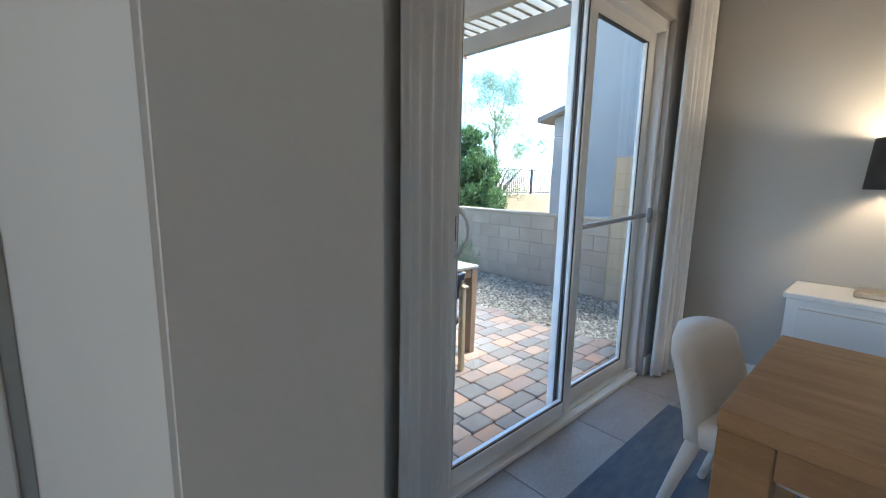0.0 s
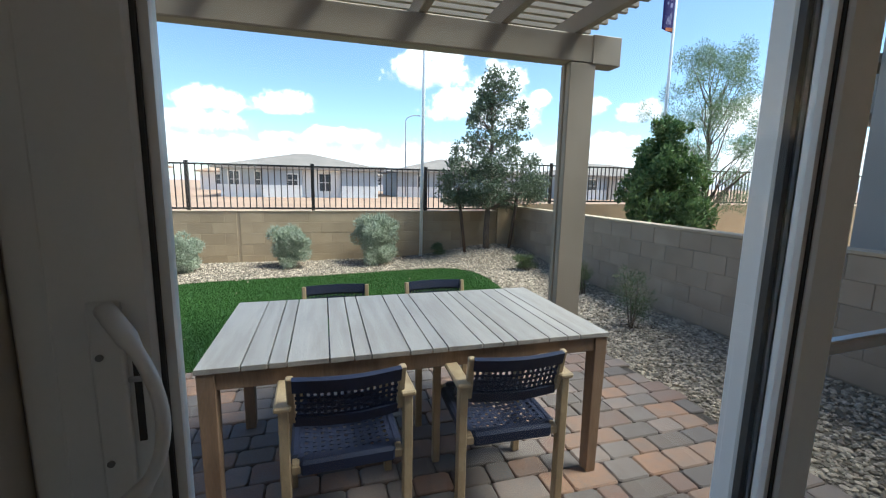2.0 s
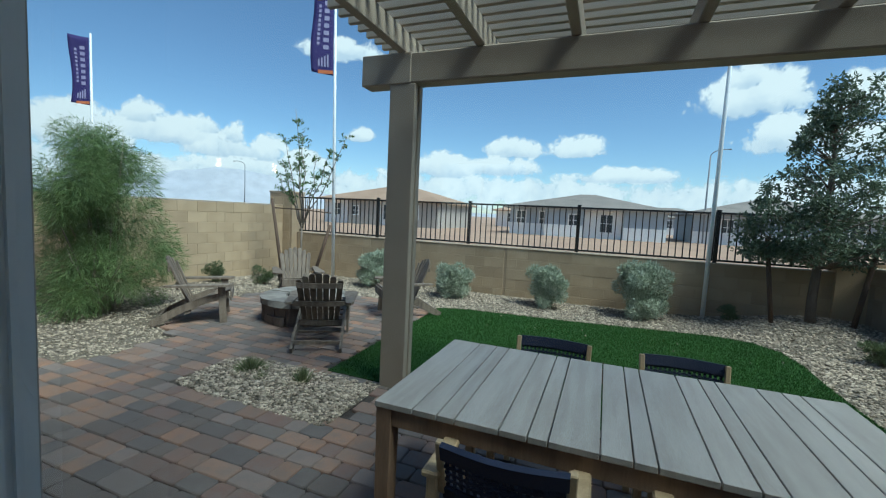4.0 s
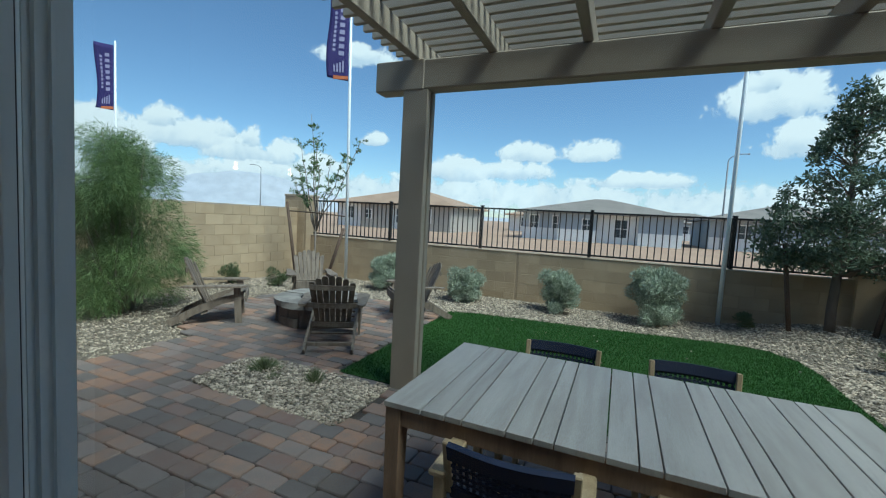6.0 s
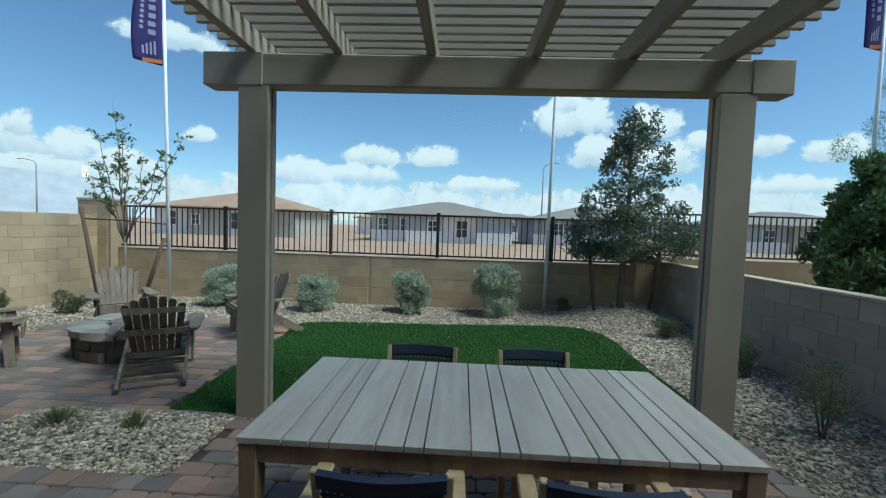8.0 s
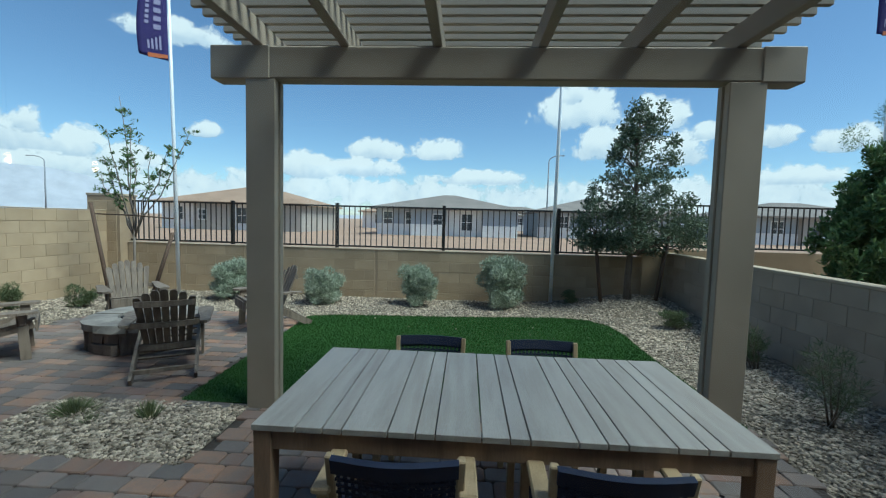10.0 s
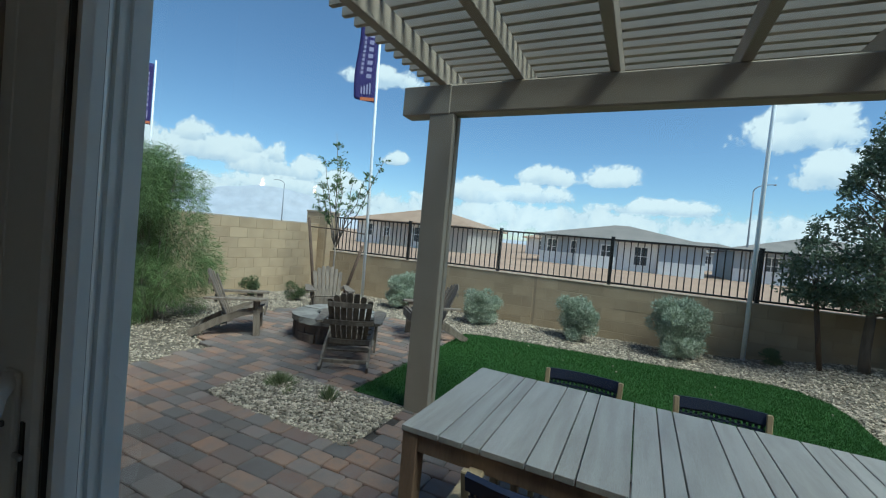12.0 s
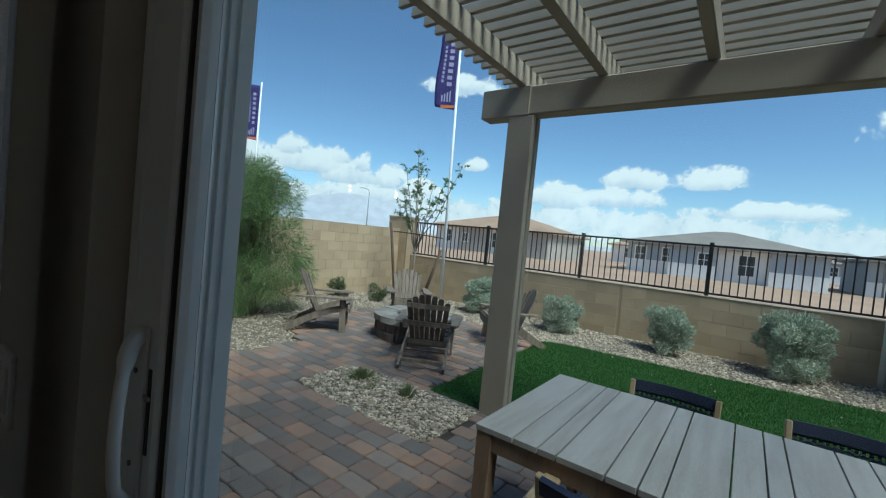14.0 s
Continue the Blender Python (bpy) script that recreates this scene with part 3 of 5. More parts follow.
box(bm, 2.315, 2.34, -1.08, 0.62, 0.77, 0.854)
part("apron", bm, M_OAK, table)


def dining_chair(m):
    c = thing("dining_chair", "cream upholstered dining chair with curved padded back", "dining chair", m, "chairs round the dining table")
    bm = bmesh.new()
    nx, nz = 8, 10
    front, back = [], []
    for j in range(nz + 1):
        w = j / nz
        z = 0.38 + 0.335 * w
        half = 0.225 * (1 - 0.08 * w) * (1.0 if w < 0.8 else math.sqrt(max(0.05, 1 - ((w - 0.8) / 0.24) ** 2)))
        lean = 0.10 * w ** 1.3
        fr, bk = [], []
        for i in range(nx + 1):
            u = 2 * i / nx - 1
            curve = 0.02 * u * u
            pad = 0.028 * (1 - abs(u) ** 4) + 0.012
            fr.append(bm.verts.new((u * half, 0.20 + lean - pad - curve, z)))
            bk.append(bm.verts.new((u * half, 0.225 + lean + pad * 0.7 - curve, z)))
        front.append(fr)
        back.append(bk)
    for j in range(nz):
        for i in range(nx):
            bm.faces.new((front[j][i], front[j][i + 1], front[j + 1][i + 1], front[j + 1][i])).smooth = True
            bm.faces.new((back[j][i], back[j + 1][i], back[j + 1][i + 1], back[j][i + 1])).smooth = True
        bm.faces.new((front[j][0], front[j + 1][0], back[j + 1][0], back[j][0])).smooth = True
        bm.faces.new((front[j][nx], back[j][nx], back[j + 1][nx], front[j + 1][nx])).smooth = True
    for i in range(nx):
        bm.faces.new((front[nz][i], front[nz][i + 1], back[nz][i + 1], back[nz][i])).smooth = True
        bm.faces.new((front[0][i], back[0][i], back[0][i + 1], front[0][i + 1])).smooth = True
    part("backrest", bm, M_CREAM, c)
    bm = bmesh.new()
    box(bm, -0.225, 0.225, -0.24, 0.20, 0.36, 0.455, 0.035, 3)
    part("seat", bm, M_CREAM, c, smooth=True)
    for sx in (-1, 1):
        for y0, y1 in ((-0.20, -0.22), (0.19, 0.30)):
            bm = bmesh.new()
            tube(bm, [(sx * 0.19, y0, 0.38), (sx * 0.20, y1, 0.0)], [0.026, 0.015], 8)
            part("leg", bm, M_CREAM, c)
    return c


dchair = dining_chair(pose(2.15, 0.655, FZ + 0.014, 0, 0, -7))
dchair2 = copy_thing(dchair, pose(1.35, 0.1, FZ + 0.014, 0, 0, 90))
dchair2.matrix_basis = pose(2.62, -0.25, FZ + 0.014, 0, 0, -90)

sideboard = thing("sideboard", "white lacquered sideboard with recessed door panels", "sideboard")
bm = bmesh.new()
box(bm, 3.215, 3.60, -0.95, 0.845, FZ + 0.06, 0.868, 0.003)
part("body", bm, M_LACQ, sideboard)
bm = bmesh.new()
box(bm, 3.195, 3.604, -0.965, 0.86, 0.87, 0.90, 0.005)
part("top", bm, M_LACQ, sideboard)
for i in range(4):
    ya = 0.80 - 0.435 * i
    bm = bmesh.new()
    box(bm, 3.203, 3.2145, ya - 0.415, ya, FZ + 0.10, 0.835, 0.002)
    d = part("door", bm, M_LACQ, sideboard)
    bm = bmesh.new()
    box(bm, 3.2005, 3.2028, ya - 0.405, ya - 0.01, FZ + 0.11, FZ + 0.114)
    box(bm, 3.2005, 3.2028, ya - 0.405, ya - 0.01, 0.822, 0.826)
    part("bead", bm, M_CHAMP, d)
for ly in (0.80, -0.90):
    bm = bmesh.new()
    box(bm, 3.23, 3.58, ly - 0.03, ly + 0.03, FZ, FZ + 0.059)
    part("foot", bm, M_LACQ, sideboard)

lamp = thing("table_lamp", "table lamp with black drum shade and champagne metal stem", "table lamp", pose(3.43, 0.47, 0.901))
bm = bmesh.new()
box(bm, -0.09, 0.09, -0.14, 0.14, 0.0, 0.028, 0.004)
part("base", bm, M_CHAMP, lamp)
bm = bmesh.new()
tube(bm, [(0, 0, 0.028), (0, 0, 0.58)], 0.011, 10)
part("stem", bm, M_CHAMP, lamp)
bm = bmesh.new()
prof_o, prof_i = [(0.18, 0.525), (0.165, 0.765)], [(0.163, 0.765), (0.178, 0.525)]
rings = []
for r, z in prof_o + prof_i + [prof_o[0]]:
    rings.append([bm.verts.new((r * math.cos(a), r * math.sin(a), z)) for a in (2 * math.pi * k / 32 for k in range(32))])
for r0, r1 in zip(rings, rings[1:]):
    for k in range(32):
        bm.faces.new((r0[k], r0[(k + 1) % 32], r1[(k + 1) % 32], r1[k])).smooth = True
part("shade", bm, M_SHADE, lamp)
M_BULB = bpy.data.materials.new("lamp_bulb")
M_BULB.use_nodes = True
M_BULB.node_tree.nodes["Principled BSDF"].inputs["Emission Color"].default_value = (1, 0.68, 0.36, 1)
M_BULB.node_tree.nodes["Principled BSDF"].inputs["Emission Strength"].default_value = 12
bm = bmesh.new()
bmesh.ops.create_icosphere(bm, subdivisions=2, radius=0.032, matrix=Matrix.Translation((0, 0, 0.63)))
part("bulb", bm, M_BULB, lamp, "glowing warm bulb")
bulb = bpy.data.lights.new("lamp_light", "POINT")
bulb.energy, bulb.color, bulb.shadow_soft_size = 2.2, (1, 0.70, 0.42), 0.035
bl = new("lamp_light", bulb)
bl.location = (3.43, 0.47, 1.62)

# small pendant lamps deep in the room, whose glow mirrors in the door glass
M_LED = bpy.data.materials.new("pendant_glow")
M_LED.use_nodes = True
M_LED.node_tree.nodes["Principled BSDF"].inputs["Emission Color"].default_value = (1, 0.42, 0.10, 1)
M_LED.node_tree.nodes["Principled BSDF"].inputs["Emission Strength"].default_value = 6
for dx, dy, dz in ((-2.41, -2.0, 2.0), (-1.55, -2.0, 1.935)):
    dl = thing("pendant_lamp", "small warm glass pendant lamp on a thin cord", "pendant lamp", pose(dx, dy, dz), "pendant lamps")
    bm = bmesh.new()
    tube(bm, [(0, 0, 0.055), (0, 0, 2.95 - dz)], 0.004, 6)
    part("cord", bm, M_IRON, dl)
    bm = bmesh.new()
    bmesh.ops.create_icosphere(bm, subdivisions=2, radius=0.026)
    part("globe", bm, M_LED, dl, "glowing warm globe", smooth=True)
    bm = bmesh.new()
    lathe(bm, [(0.014, 0.022), (0.014, 0.06)], 14)
    part("socket", bm, M_IRON, dl)
    ld = bpy.data.lights.new("pendant_light", "POINT")
    ld.shadow_soft_size, ld.energy, ld.color = 0.026, 0.9, (1, 0.62, 0.32)
    lo = new("pendant_light", ld)
    lo.location = (dx, dy, dz - 0.055)
# a door leaf beyond the partition
door2 = struct(slab("door_2", -0.45, 0.395, 1.478, 1.508, FZ + 0.005, 2.25, M_WALLPAINT, None, 0.003), "greige painted interior door, closed", "door")
bm = bmesh.new()
lathe(bm, [(0.008, 0), (0.008, 0.04), (0.026, 0.045), (0.026, 0.07)], 16)
kn = part("door_handle", bm, M_CHAMP, door2)
kn.matrix_basis = pose(-0.38, 1.478, 1.2, 90, 0, 0)
# invented windows behind the camera; their area lamps only fill the room


def fill_opening(name, m, watts, label):
    """An added, unseen window 1.5 m square in a wall, its sill at 0.9 m, with a fill lamp in its opening; it faces +y.
    """
    lamp_data = bpy.data.lights.new("fill_light", "AREA")
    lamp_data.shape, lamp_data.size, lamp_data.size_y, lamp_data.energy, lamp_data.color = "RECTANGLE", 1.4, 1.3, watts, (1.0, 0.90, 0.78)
    lo = new("fill_light", lamp_data)
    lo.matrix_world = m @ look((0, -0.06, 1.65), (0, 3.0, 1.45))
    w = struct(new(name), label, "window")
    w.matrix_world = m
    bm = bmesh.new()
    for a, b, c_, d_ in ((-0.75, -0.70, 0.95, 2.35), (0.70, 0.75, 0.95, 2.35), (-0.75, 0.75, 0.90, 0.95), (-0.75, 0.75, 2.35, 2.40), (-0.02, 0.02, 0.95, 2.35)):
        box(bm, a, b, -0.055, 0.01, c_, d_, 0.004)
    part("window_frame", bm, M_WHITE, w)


fill_opening("window_1", pose(-2.98, 0.15, 0, 0, 0, -90), 3.6, "added white framed opening with a fill lamp, unseen side wall")
fill_opening("window_2", pose(0.0, -5.0, 0), 0.8, "added white framed opening with a fill lamp, unseen far wall")

# ---------------- patio table and chairs ----------------
ptable = thing("patio_table", "weathered grey teak slatted outdoor dining table", "patio table")
W, M_, N_ = 0.1625, 0.098, 0.069
gap = 0.0055
unit = [W, M_, N_]
widths = unit * 5 + [W]
k = (2.99 - 1.183) / sum(widths)
x = 1.183
for w in widths:
    bm = bmesh.new()
    box(bm, x + gap / 2, x + w * k - gap / 2, 2.785, 3.695, 0.728, 0.75, 0.0015)
    part("slat", bm, M_TEAK, ptable)
    x += w * k
bm = bmesh.new()
for y0, y1 in ((2.80, 2.825), (3.655, 3.68)):
    box(bm, 1.255, 2.918, y0, y1, 0.655, 0.7275, 0.002)
for x0, x1 in ((1.20, 1.225), (2.948, 2.973)):
    box(bm, x0, x1, 2.865, 3.615, 0.655, 0.7275, 0.002)
for x0 in (1.62, 2.06, 2.50):
    box(bm, x0, x0 + 0.05, 2.825, 3.655, 0.69, 0.7275)
part("apron", bm, M_TEAK_LEG, ptable)
for lx in (1.19, 2.918):
    for ly in (2.79, 3.617):
        bm = bmesh.new()
        vs = box(bm, lx, lx + 0.066, ly, ly + 0.075, 0.0, 0.727, 0.003)
        for v in bm.verts:
            if v.co.z < 0.1:
                v.co.x += (lx + 0.033 - v.co.x) * 0.18
                v.co.y += (ly + 0.037 - v.co.y) * 0.18
        part("leg", bm, M_TEAK_LEG, ptable)


def strap_panel(bm, n_u, n_v, p, wu, wv, th, lift):
    """Flat straps woven over and under: p(u, v) gives the place of a point of the panel and its normal."""
    def strip(fixed, along_u, width, phase):
        steps = 2 * (n_v if along_u else n_u)
        prev = None
        for s in range(steps + 1):
            f = s / steps
            a = (f, fixed) if along_u else (fixed, f)
            c, nrm, du, dv = p(*a)
            off = nrm * (lift * math.cos(math.pi * (f * (n_v if along_u else n_u)) + phase))
            side = dv if along_u else du
            quad = [bm.verts.new(c + off + side * (width / 2 * sg) + nrm * (th / 2 * sn)) for sg, sn in ((-1, -1), (1, -1), (1, 1), (-1, 1))]
            if prev:
                for q in range(4):
                    bm.faces.new((prev[q], prev[(q + 1) % 4], quad[(q + 1) % 4], quad[q]))
            prev = quad
    for i in range(n_v):
        strip((i + 0.5) / n_v, True, wv, math.pi * (i % 2))
    for j in range(n_u):
        strip((j + 0.5) / n_u, False, wu, math.pi * ((j + 1) % 2))


def patio_chair(m):
    """Faces +y: the back stands at y = 0."""
    c = thing("patio_chair", "blond teak armchair with navy woven strap seat and back", "patio chair", m, "chairs round the patio table")
    for sx in (-1, 1):
        xo = sx * 0.225
        bm = bmesh.new()
        box(bm, xo - 0.018, xo + 0.018, -0.005, 0.037, 0.0, 0.645, 0.004)
        part("back_leg", bm, M_TEAK_ARM, c)
        bm = bmesh.new()
        box(bm, xo - 0.018, xo + 0.018, 0.445, 0.485, 0.0, 0.645, 0.004)
        part("front_leg", bm, M_TEAK_ARM, c)
        bm = bmesh.new()
        box(bm, xo - 0.032, xo + 0.028, -0.02, 0.50, 0.646, 0.668, 0.006)
        part("armrest", bm, M_TEAK_ARM, c)
        bm = bmesh.new()
        beam_between(bm, (sx * 0.196, 0.03, 0.585), (sx * 0.2, -0.012, 0.774), 0.026, 0.026, 0.004)
        part("back_post", bm, M_TEAK_ARM, c)
        bm = bmesh.new()
        box(bm, sx * 0.19 - 0.015, sx * 0.19 + 0.015, 0.01, 0.47, 0.385, 0.425, 0.004)
        part("seat_rail", bm, M_TEAK_ARM, c)
    bm = bmesh.new()
    for y0 in (0.005, 0.445):
        box(bm, -0.207, 0.207, y0, y0 + 0.03, 0.385, 0.42, 0.004)
    part("cross_rail", bm, M_TEAK_ARM, c)

    def seat_p(u, v):
        return (Vector((-0.185 + 0.37 * u, 0.03 + 0.41 * v, 0.428 - 0.02 * math.sin(math.pi * u) * math.sin(math.pi * v))),
                Vector((0, 0, 1)), Vector((1, 0, 0)), Vector((0, 1, 0)))
    bm = bmesh.new()
    strap_panel(bm, 12, 12, seat_p, 0.017, 0.018, 0.003, 0.002)
    for y0, y1 in ((-0.003, 0.045), (0.435, 0.483)):
        box(bm, -0.178, 0.178, y0, y1, 0.375, 0.436, 0.012)
    for x0 in (-0.212, 0.172):
        box(bm, x0, x0 + 0.04, 0.045, 0.435, 0.378, 0.434, 0.012)
    part("woven_seat", bm, M_NAVY, c)

    def back_p(u, v):
        y = 0.028 - 0.042 * v - 0.028 * math.sin(math.pi * u)
        return Vector((-0.185 + 0.37 * u, y, 0.60 + 0.13 * v)), Vector((0, 1, 0.2)).normalized(), Vector((1, 0, 0)), Vector((0, -0.2, 1)).normalized()
    bm = bmesh.new()
    strap_panel(bm, 16, 5, back_p, 0.0125, 0.011, 0.003, 0.002)
    for v0, v1 in ((0.93, 1.33), (-0.25, 0.08)):
        for s in range(12):
            ua, ub = s / 12 * 1.04 - 0.02, (s + 1) / 12 * 1.04 - 0.02
            q = []
            for u in (ua, ub):
                for v in (v0, v1):
                    cc, nn, _, _ = back_p(min(max(u, 0), 1), v)
                    cc.x = -0.185 + 0.37 * u
                    q.append((cc + nn * 0.012, cc - nn * 0.012))
            ring_a = [q[0][0], q[1][0], q[1][1], q[0][1]]
            ring_b = [q[2][0], q[3][0], q[3][1], q[2][1]]
            va, vb = [bm.verts.new(p) for p in ring_a], [bm.verts.new(p) for p in ring_b]
            for i in range(4):
                bm.faces.new((va[i], va[(i + 1) % 4], vb[(i + 1) % 4], vb[i]))
            if s in (0, 11):
                bm.faces.new(va if s == 0 else vb)
    part("woven_back", bm, M_NAVY, c)
    return c


pc = patio_chair(pose(1.735, 2.605, 0.002, 0, 0, 1.5))
copy_thing(pc, pose(2.41, 2.605, 0.002, 0, 0, -2))
copy_thing(pc, pose(1.73, 3.885, 0.002, 0, 0, 180))
copy_thing(pc, pose(2.40, 3.885, 0.002, 0, 0, 181))

# ---------------- fire pit ----------------
M_PITSTONE = surface("rough_pit_stone", (0.20, 0.155, 0.125), (0.13, 0.105, 0.09), 0.9, 6, 60, 0.9, vary=0.2, spec=0.25, dist=0.012)
M_PITCAP = surface("grey_cap_stone", (0.27, 0.245, 0.215), (0.19, 0.17, 0.15), 0.88, 5, 70, 0.8, vary=0.15, spec=0.25)
M_LAVA = surface("lava_rock", (0.045, 0.045, 0.05), (0.03, 0.03, 0.032), 0.8, 10, 60, 0.8, dist=0.02)
PIT = (-1.73, 5.96)
pit = thing("fire_pit", "round stacked stone fire pit with grey cap stones", "fire pit", pose(PIT[0], PIT[1], 0.0))


def ring_stone(a0, a1, r0, r1, z0, z1, bev):
    b = bmesh.new()
    seg = 3
    lo, hi = [], []
    for i in range(seg + 1):
        a = a0 + (a1 - a0) * i / seg
        lo.append([b.verts.new((r * math.cos(a), r * math.sin(a), z0)) for r in (r0, r1)])
        hi.append([b.verts.new((r * math.cos(a), r * math.sin(a), z1)) for r in (r0, r1)])
    for i in range(seg):
        b.faces.new((lo[i][0], lo[i][1], lo[i + 1][1], lo[i + 1][0]))
        b.faces.new((hi[i][0], hi[i + 1][0], hi[i + 1][1], hi[i][1]))
        b.faces.new((lo[i][1], hi[i][1], hi[i + 1][1], lo[i + 1][1]))
        b.faces.new((lo[i][0], lo[i + 1][0], hi[i + 1][0], hi[i][0]))
    b.faces.new((lo[0][0], hi[0][0], hi[0][1], lo[0][1]))
    b.faces.new((lo[seg][0], lo[seg][1], hi[seg][1], hi[seg][0]))
    return b


def rough(b, amount):
    for v in b.verts:
        r = math.hypot(v.co.x, v.co.y)
        if r > 0.4:
            v.co += Vector((v.co.x / r, v.co.y / r, 0)) * random.uniform(-amount, amount)
    return b


a0 = 0.0
while a0 < 2 * math.pi - 0.12:
    da = min(random.uniform(0.20, 0.36), 2 * math.pi - a0)
    split = random.random() < 0.35
    cuts = [0.004, random.uniform(0.10, 0.15), 0.243] if split else [0.004, 0.243]
    for zl, zh in zip(cuts, cuts[1:]):
        jut = random.uniform(-0.02, 0.02)
        part("stone", rough(ring_stone(a0 + 0.010, a0 + da - 0.010, 0.30, 0.55 + jut, zl, zh - 0.008, 0), 0.014), M_PITSTONE, pit)
    a0 += da
a0 = 0.2
while a0 < 2 * math.pi + 0.1:
    da = min(random.uniform(0.55, 0.85), 2 * math.pi + 0.2 - a0)
    z1 = 0.315 + random.uniform(-0.012, 0.014)
    part("cap_stone", rough(ring_stone(a0 + 0.012, a0 + da - 0.012, 0.28, 0.60 + random.uniform(-0.02, 0.02), 0.245, z1, 0), 0.022), M_PITCAP, pit)
    a0 += da
bm = bmesh.new()
lathe(bm, [(0.285, 0.03), (0.30, 0.03), (0.30, 0.235), (0.285, 0.235)], 28)
part("liner", bm, M_IRON, pit)
bm = bmesh.new()
for i in range(90):
    r, a = 0.25 * math.sqrt(random.random()), random.uniform(0, 6.283)
    bmesh.ops.create_icosphere(bm, subdivisions=1, radius=random.uniform(0.02, 0.045),
                               matrix=Matrix.Translation((r * math.cos(a), r * math.sin(a), 0.25 + random.uniform(0, 0.04))))
part("lava_rock", bm, M_LAVA, pit)

# ---------------- adirondack chairs ----------------
M_ADIR = surface("grey_brown_wood", (0.23, 0.18, 0.135), (0.13, 0.10, 0.075), 0.75, 3, 40, 0.3, stretch=(6, 6, 1), vary=0.12)


def bent_board(bm, pts, width, thick, side=(1, 0, 0)):
    """A board that follows pts, width across side."""
    sd = Vector(side)
    prev = None
    for i, p in enumerate(pts):
        p = Vector(p)
        d = (Vector(pts[min(i + 1, len(pts) - 1)]) - Vector(pts[max(i - 1, 0)])).normalized()
        nrm = d.cross(sd).normalized()
        w = width[i] if isinstance(width, (list, tuple)) else width
        q = [bm.verts.new(p + sd * (a * w / 2) + nrm * (b * thick / 2)) for a, b in ((-1, -1), (1, -1), (1, 1), (-1, 1))]
        if prev:
            for k in range(4):
                bm.faces.new((prev[k], prev[(k + 1) % 4], q[(k + 1) % 4], q[k]))
        else:
            bm.faces.new(q[::-1])
        prev = q
    bm.faces.new(prev)


def adirondack(m, label):
    """Faces +y, origin under the middle of the chair."""
    c = thing("adirondack_chair", label, "adirondack chair", m, "chairs round the fire pit")

    def back_y(z):
        return -0.10 - 0.40 * (z - 0.20)

    for sx in (-1, 1):
        xo = sx * 0.235
        bm = bmesh.new()
        bent_board(bm, [(xo, 0.36, 0.345), (xo, 0.10, 0.285), (xo, -0.14, 0.19), (xo, -0.34, 0.085), (xo, -0.47, 0.012)], 0.024, 0.085)
        part("side_rail", bm, M_ADIR, c)
        bm = bmesh.new()
        bent_board(bm, [(sx * 0.262, 0.30, 0.0), (sx * 0.262, 0.285, 0.30), (sx * 0.262, 0.275, 0.462)], 0.024, 0.08)
        part("front_leg", bm, M_ADIR, c)
        bm = bmesh.new()
        beam_between(bm, (sx * 0.290, 0.275, 0.460), (sx * 0.278, 0.285, 0.35), 0.022, 0.05, 0.003, up=(0, 1, 0))
        part("arm_bracket", bm, M_ADIR, c)
        bm = bmesh.new()
        outline = [(-0.02, -0.30), (0.035, -0.32), (0.060, -0.24), (0.066, 0.02), (0.085, 0.26), (0.078, 0.35), (0.045, 0.395), (-0.035, 0.395), (-0.060, 0.35), (-0.058, 0.20), (-0.035, -0.05)]
        top = [bm.verts.new((sx * 0.285 + sx * a, b, 0.487)) for a, b in outline]
        bot = [bm.verts.new((sx * 0.285 + sx * a, b, 0.464)) for a, b in outline]
        bm.faces.new(top)
        bm.faces.new(bot[::-1])
        for i in range(len(outline)):
            j = (i + 1) % len(outline)
            bm.faces.new((top[i], bot[i], bot[j], top[j]))
        part("armrest", bm, M_ADIR, c)
    for i in range(7):
        y = 0.345 - 0.073 * i
        z = 0.392 - 0.034 * i - 0.0016 * i * i
        bm = bmesh.new()
        bent_board(bm, [(-0.25, y, z), (0.25, y, z)], 0.064, 0.018, (0, 0.93, 0.36))
        part("seat_slat", bm, M_ADIR, c)
    for i in range(7):
        u = (i - 3) / 3
        zt = 0.805 - 0.085 * u * u
        pts = []
        for f in (0.0, 0.2, 0.4, 0.6, 0.8, 0.955, 0.985, 1.0):
            z = 0.20 + (zt - 0.20) * f
            pts.append((u * (0.158 + 0.050 * f), back_y(z) + 0.035 * u * u, z))
        wd = [0.044, 0.0475, 0.051, 0.0545, 0.058, 0.0605, 0.050, 0.028]
        bm = bmesh.new()
        bent_board(bm, pts, wd, 0.017)
        part("back_slat", bm, M_ADIR, c)
    for z, half in ((0.455, 0.30), (0.665, 0.225), (0.225, 0.222)):
        bm = bmesh.new()
        pts = [(half * (k / 4 - 1), back_y(z) - 0.028 + 0.035 * (k / 4 - 1) ** 2 * (half / 0.23), z) for k in range(9)]
        bent_board(bm, pts, 0.052, 0.020, (0, 0, 1))
        part("back_brace", bm, M_ADIR, c)
    bm = bmesh.new()
    box(bm, -0.25, 0.25, 0.372, 0.392, 0.27, 0.385, 0.004)
    part("front_apron", bm, M_ADIR, c)
    bm = bmesh.new()
    box(bm, -0.246, 0.246, -0.405, -0.380, 0.065, 0.105, 0.004)
    part("stretcher", bm, M_ADIR, c)
    for ch in c.children:
        ch.data.transform(Matrix.Diagonal((1.04, 1, 1, 1)))
    return c


def facing(x, y, tx, ty):
    return pose(x, y, 0.003, 0, 0, math.degrees(math.atan2(ty - y, tx - x)) - 90)


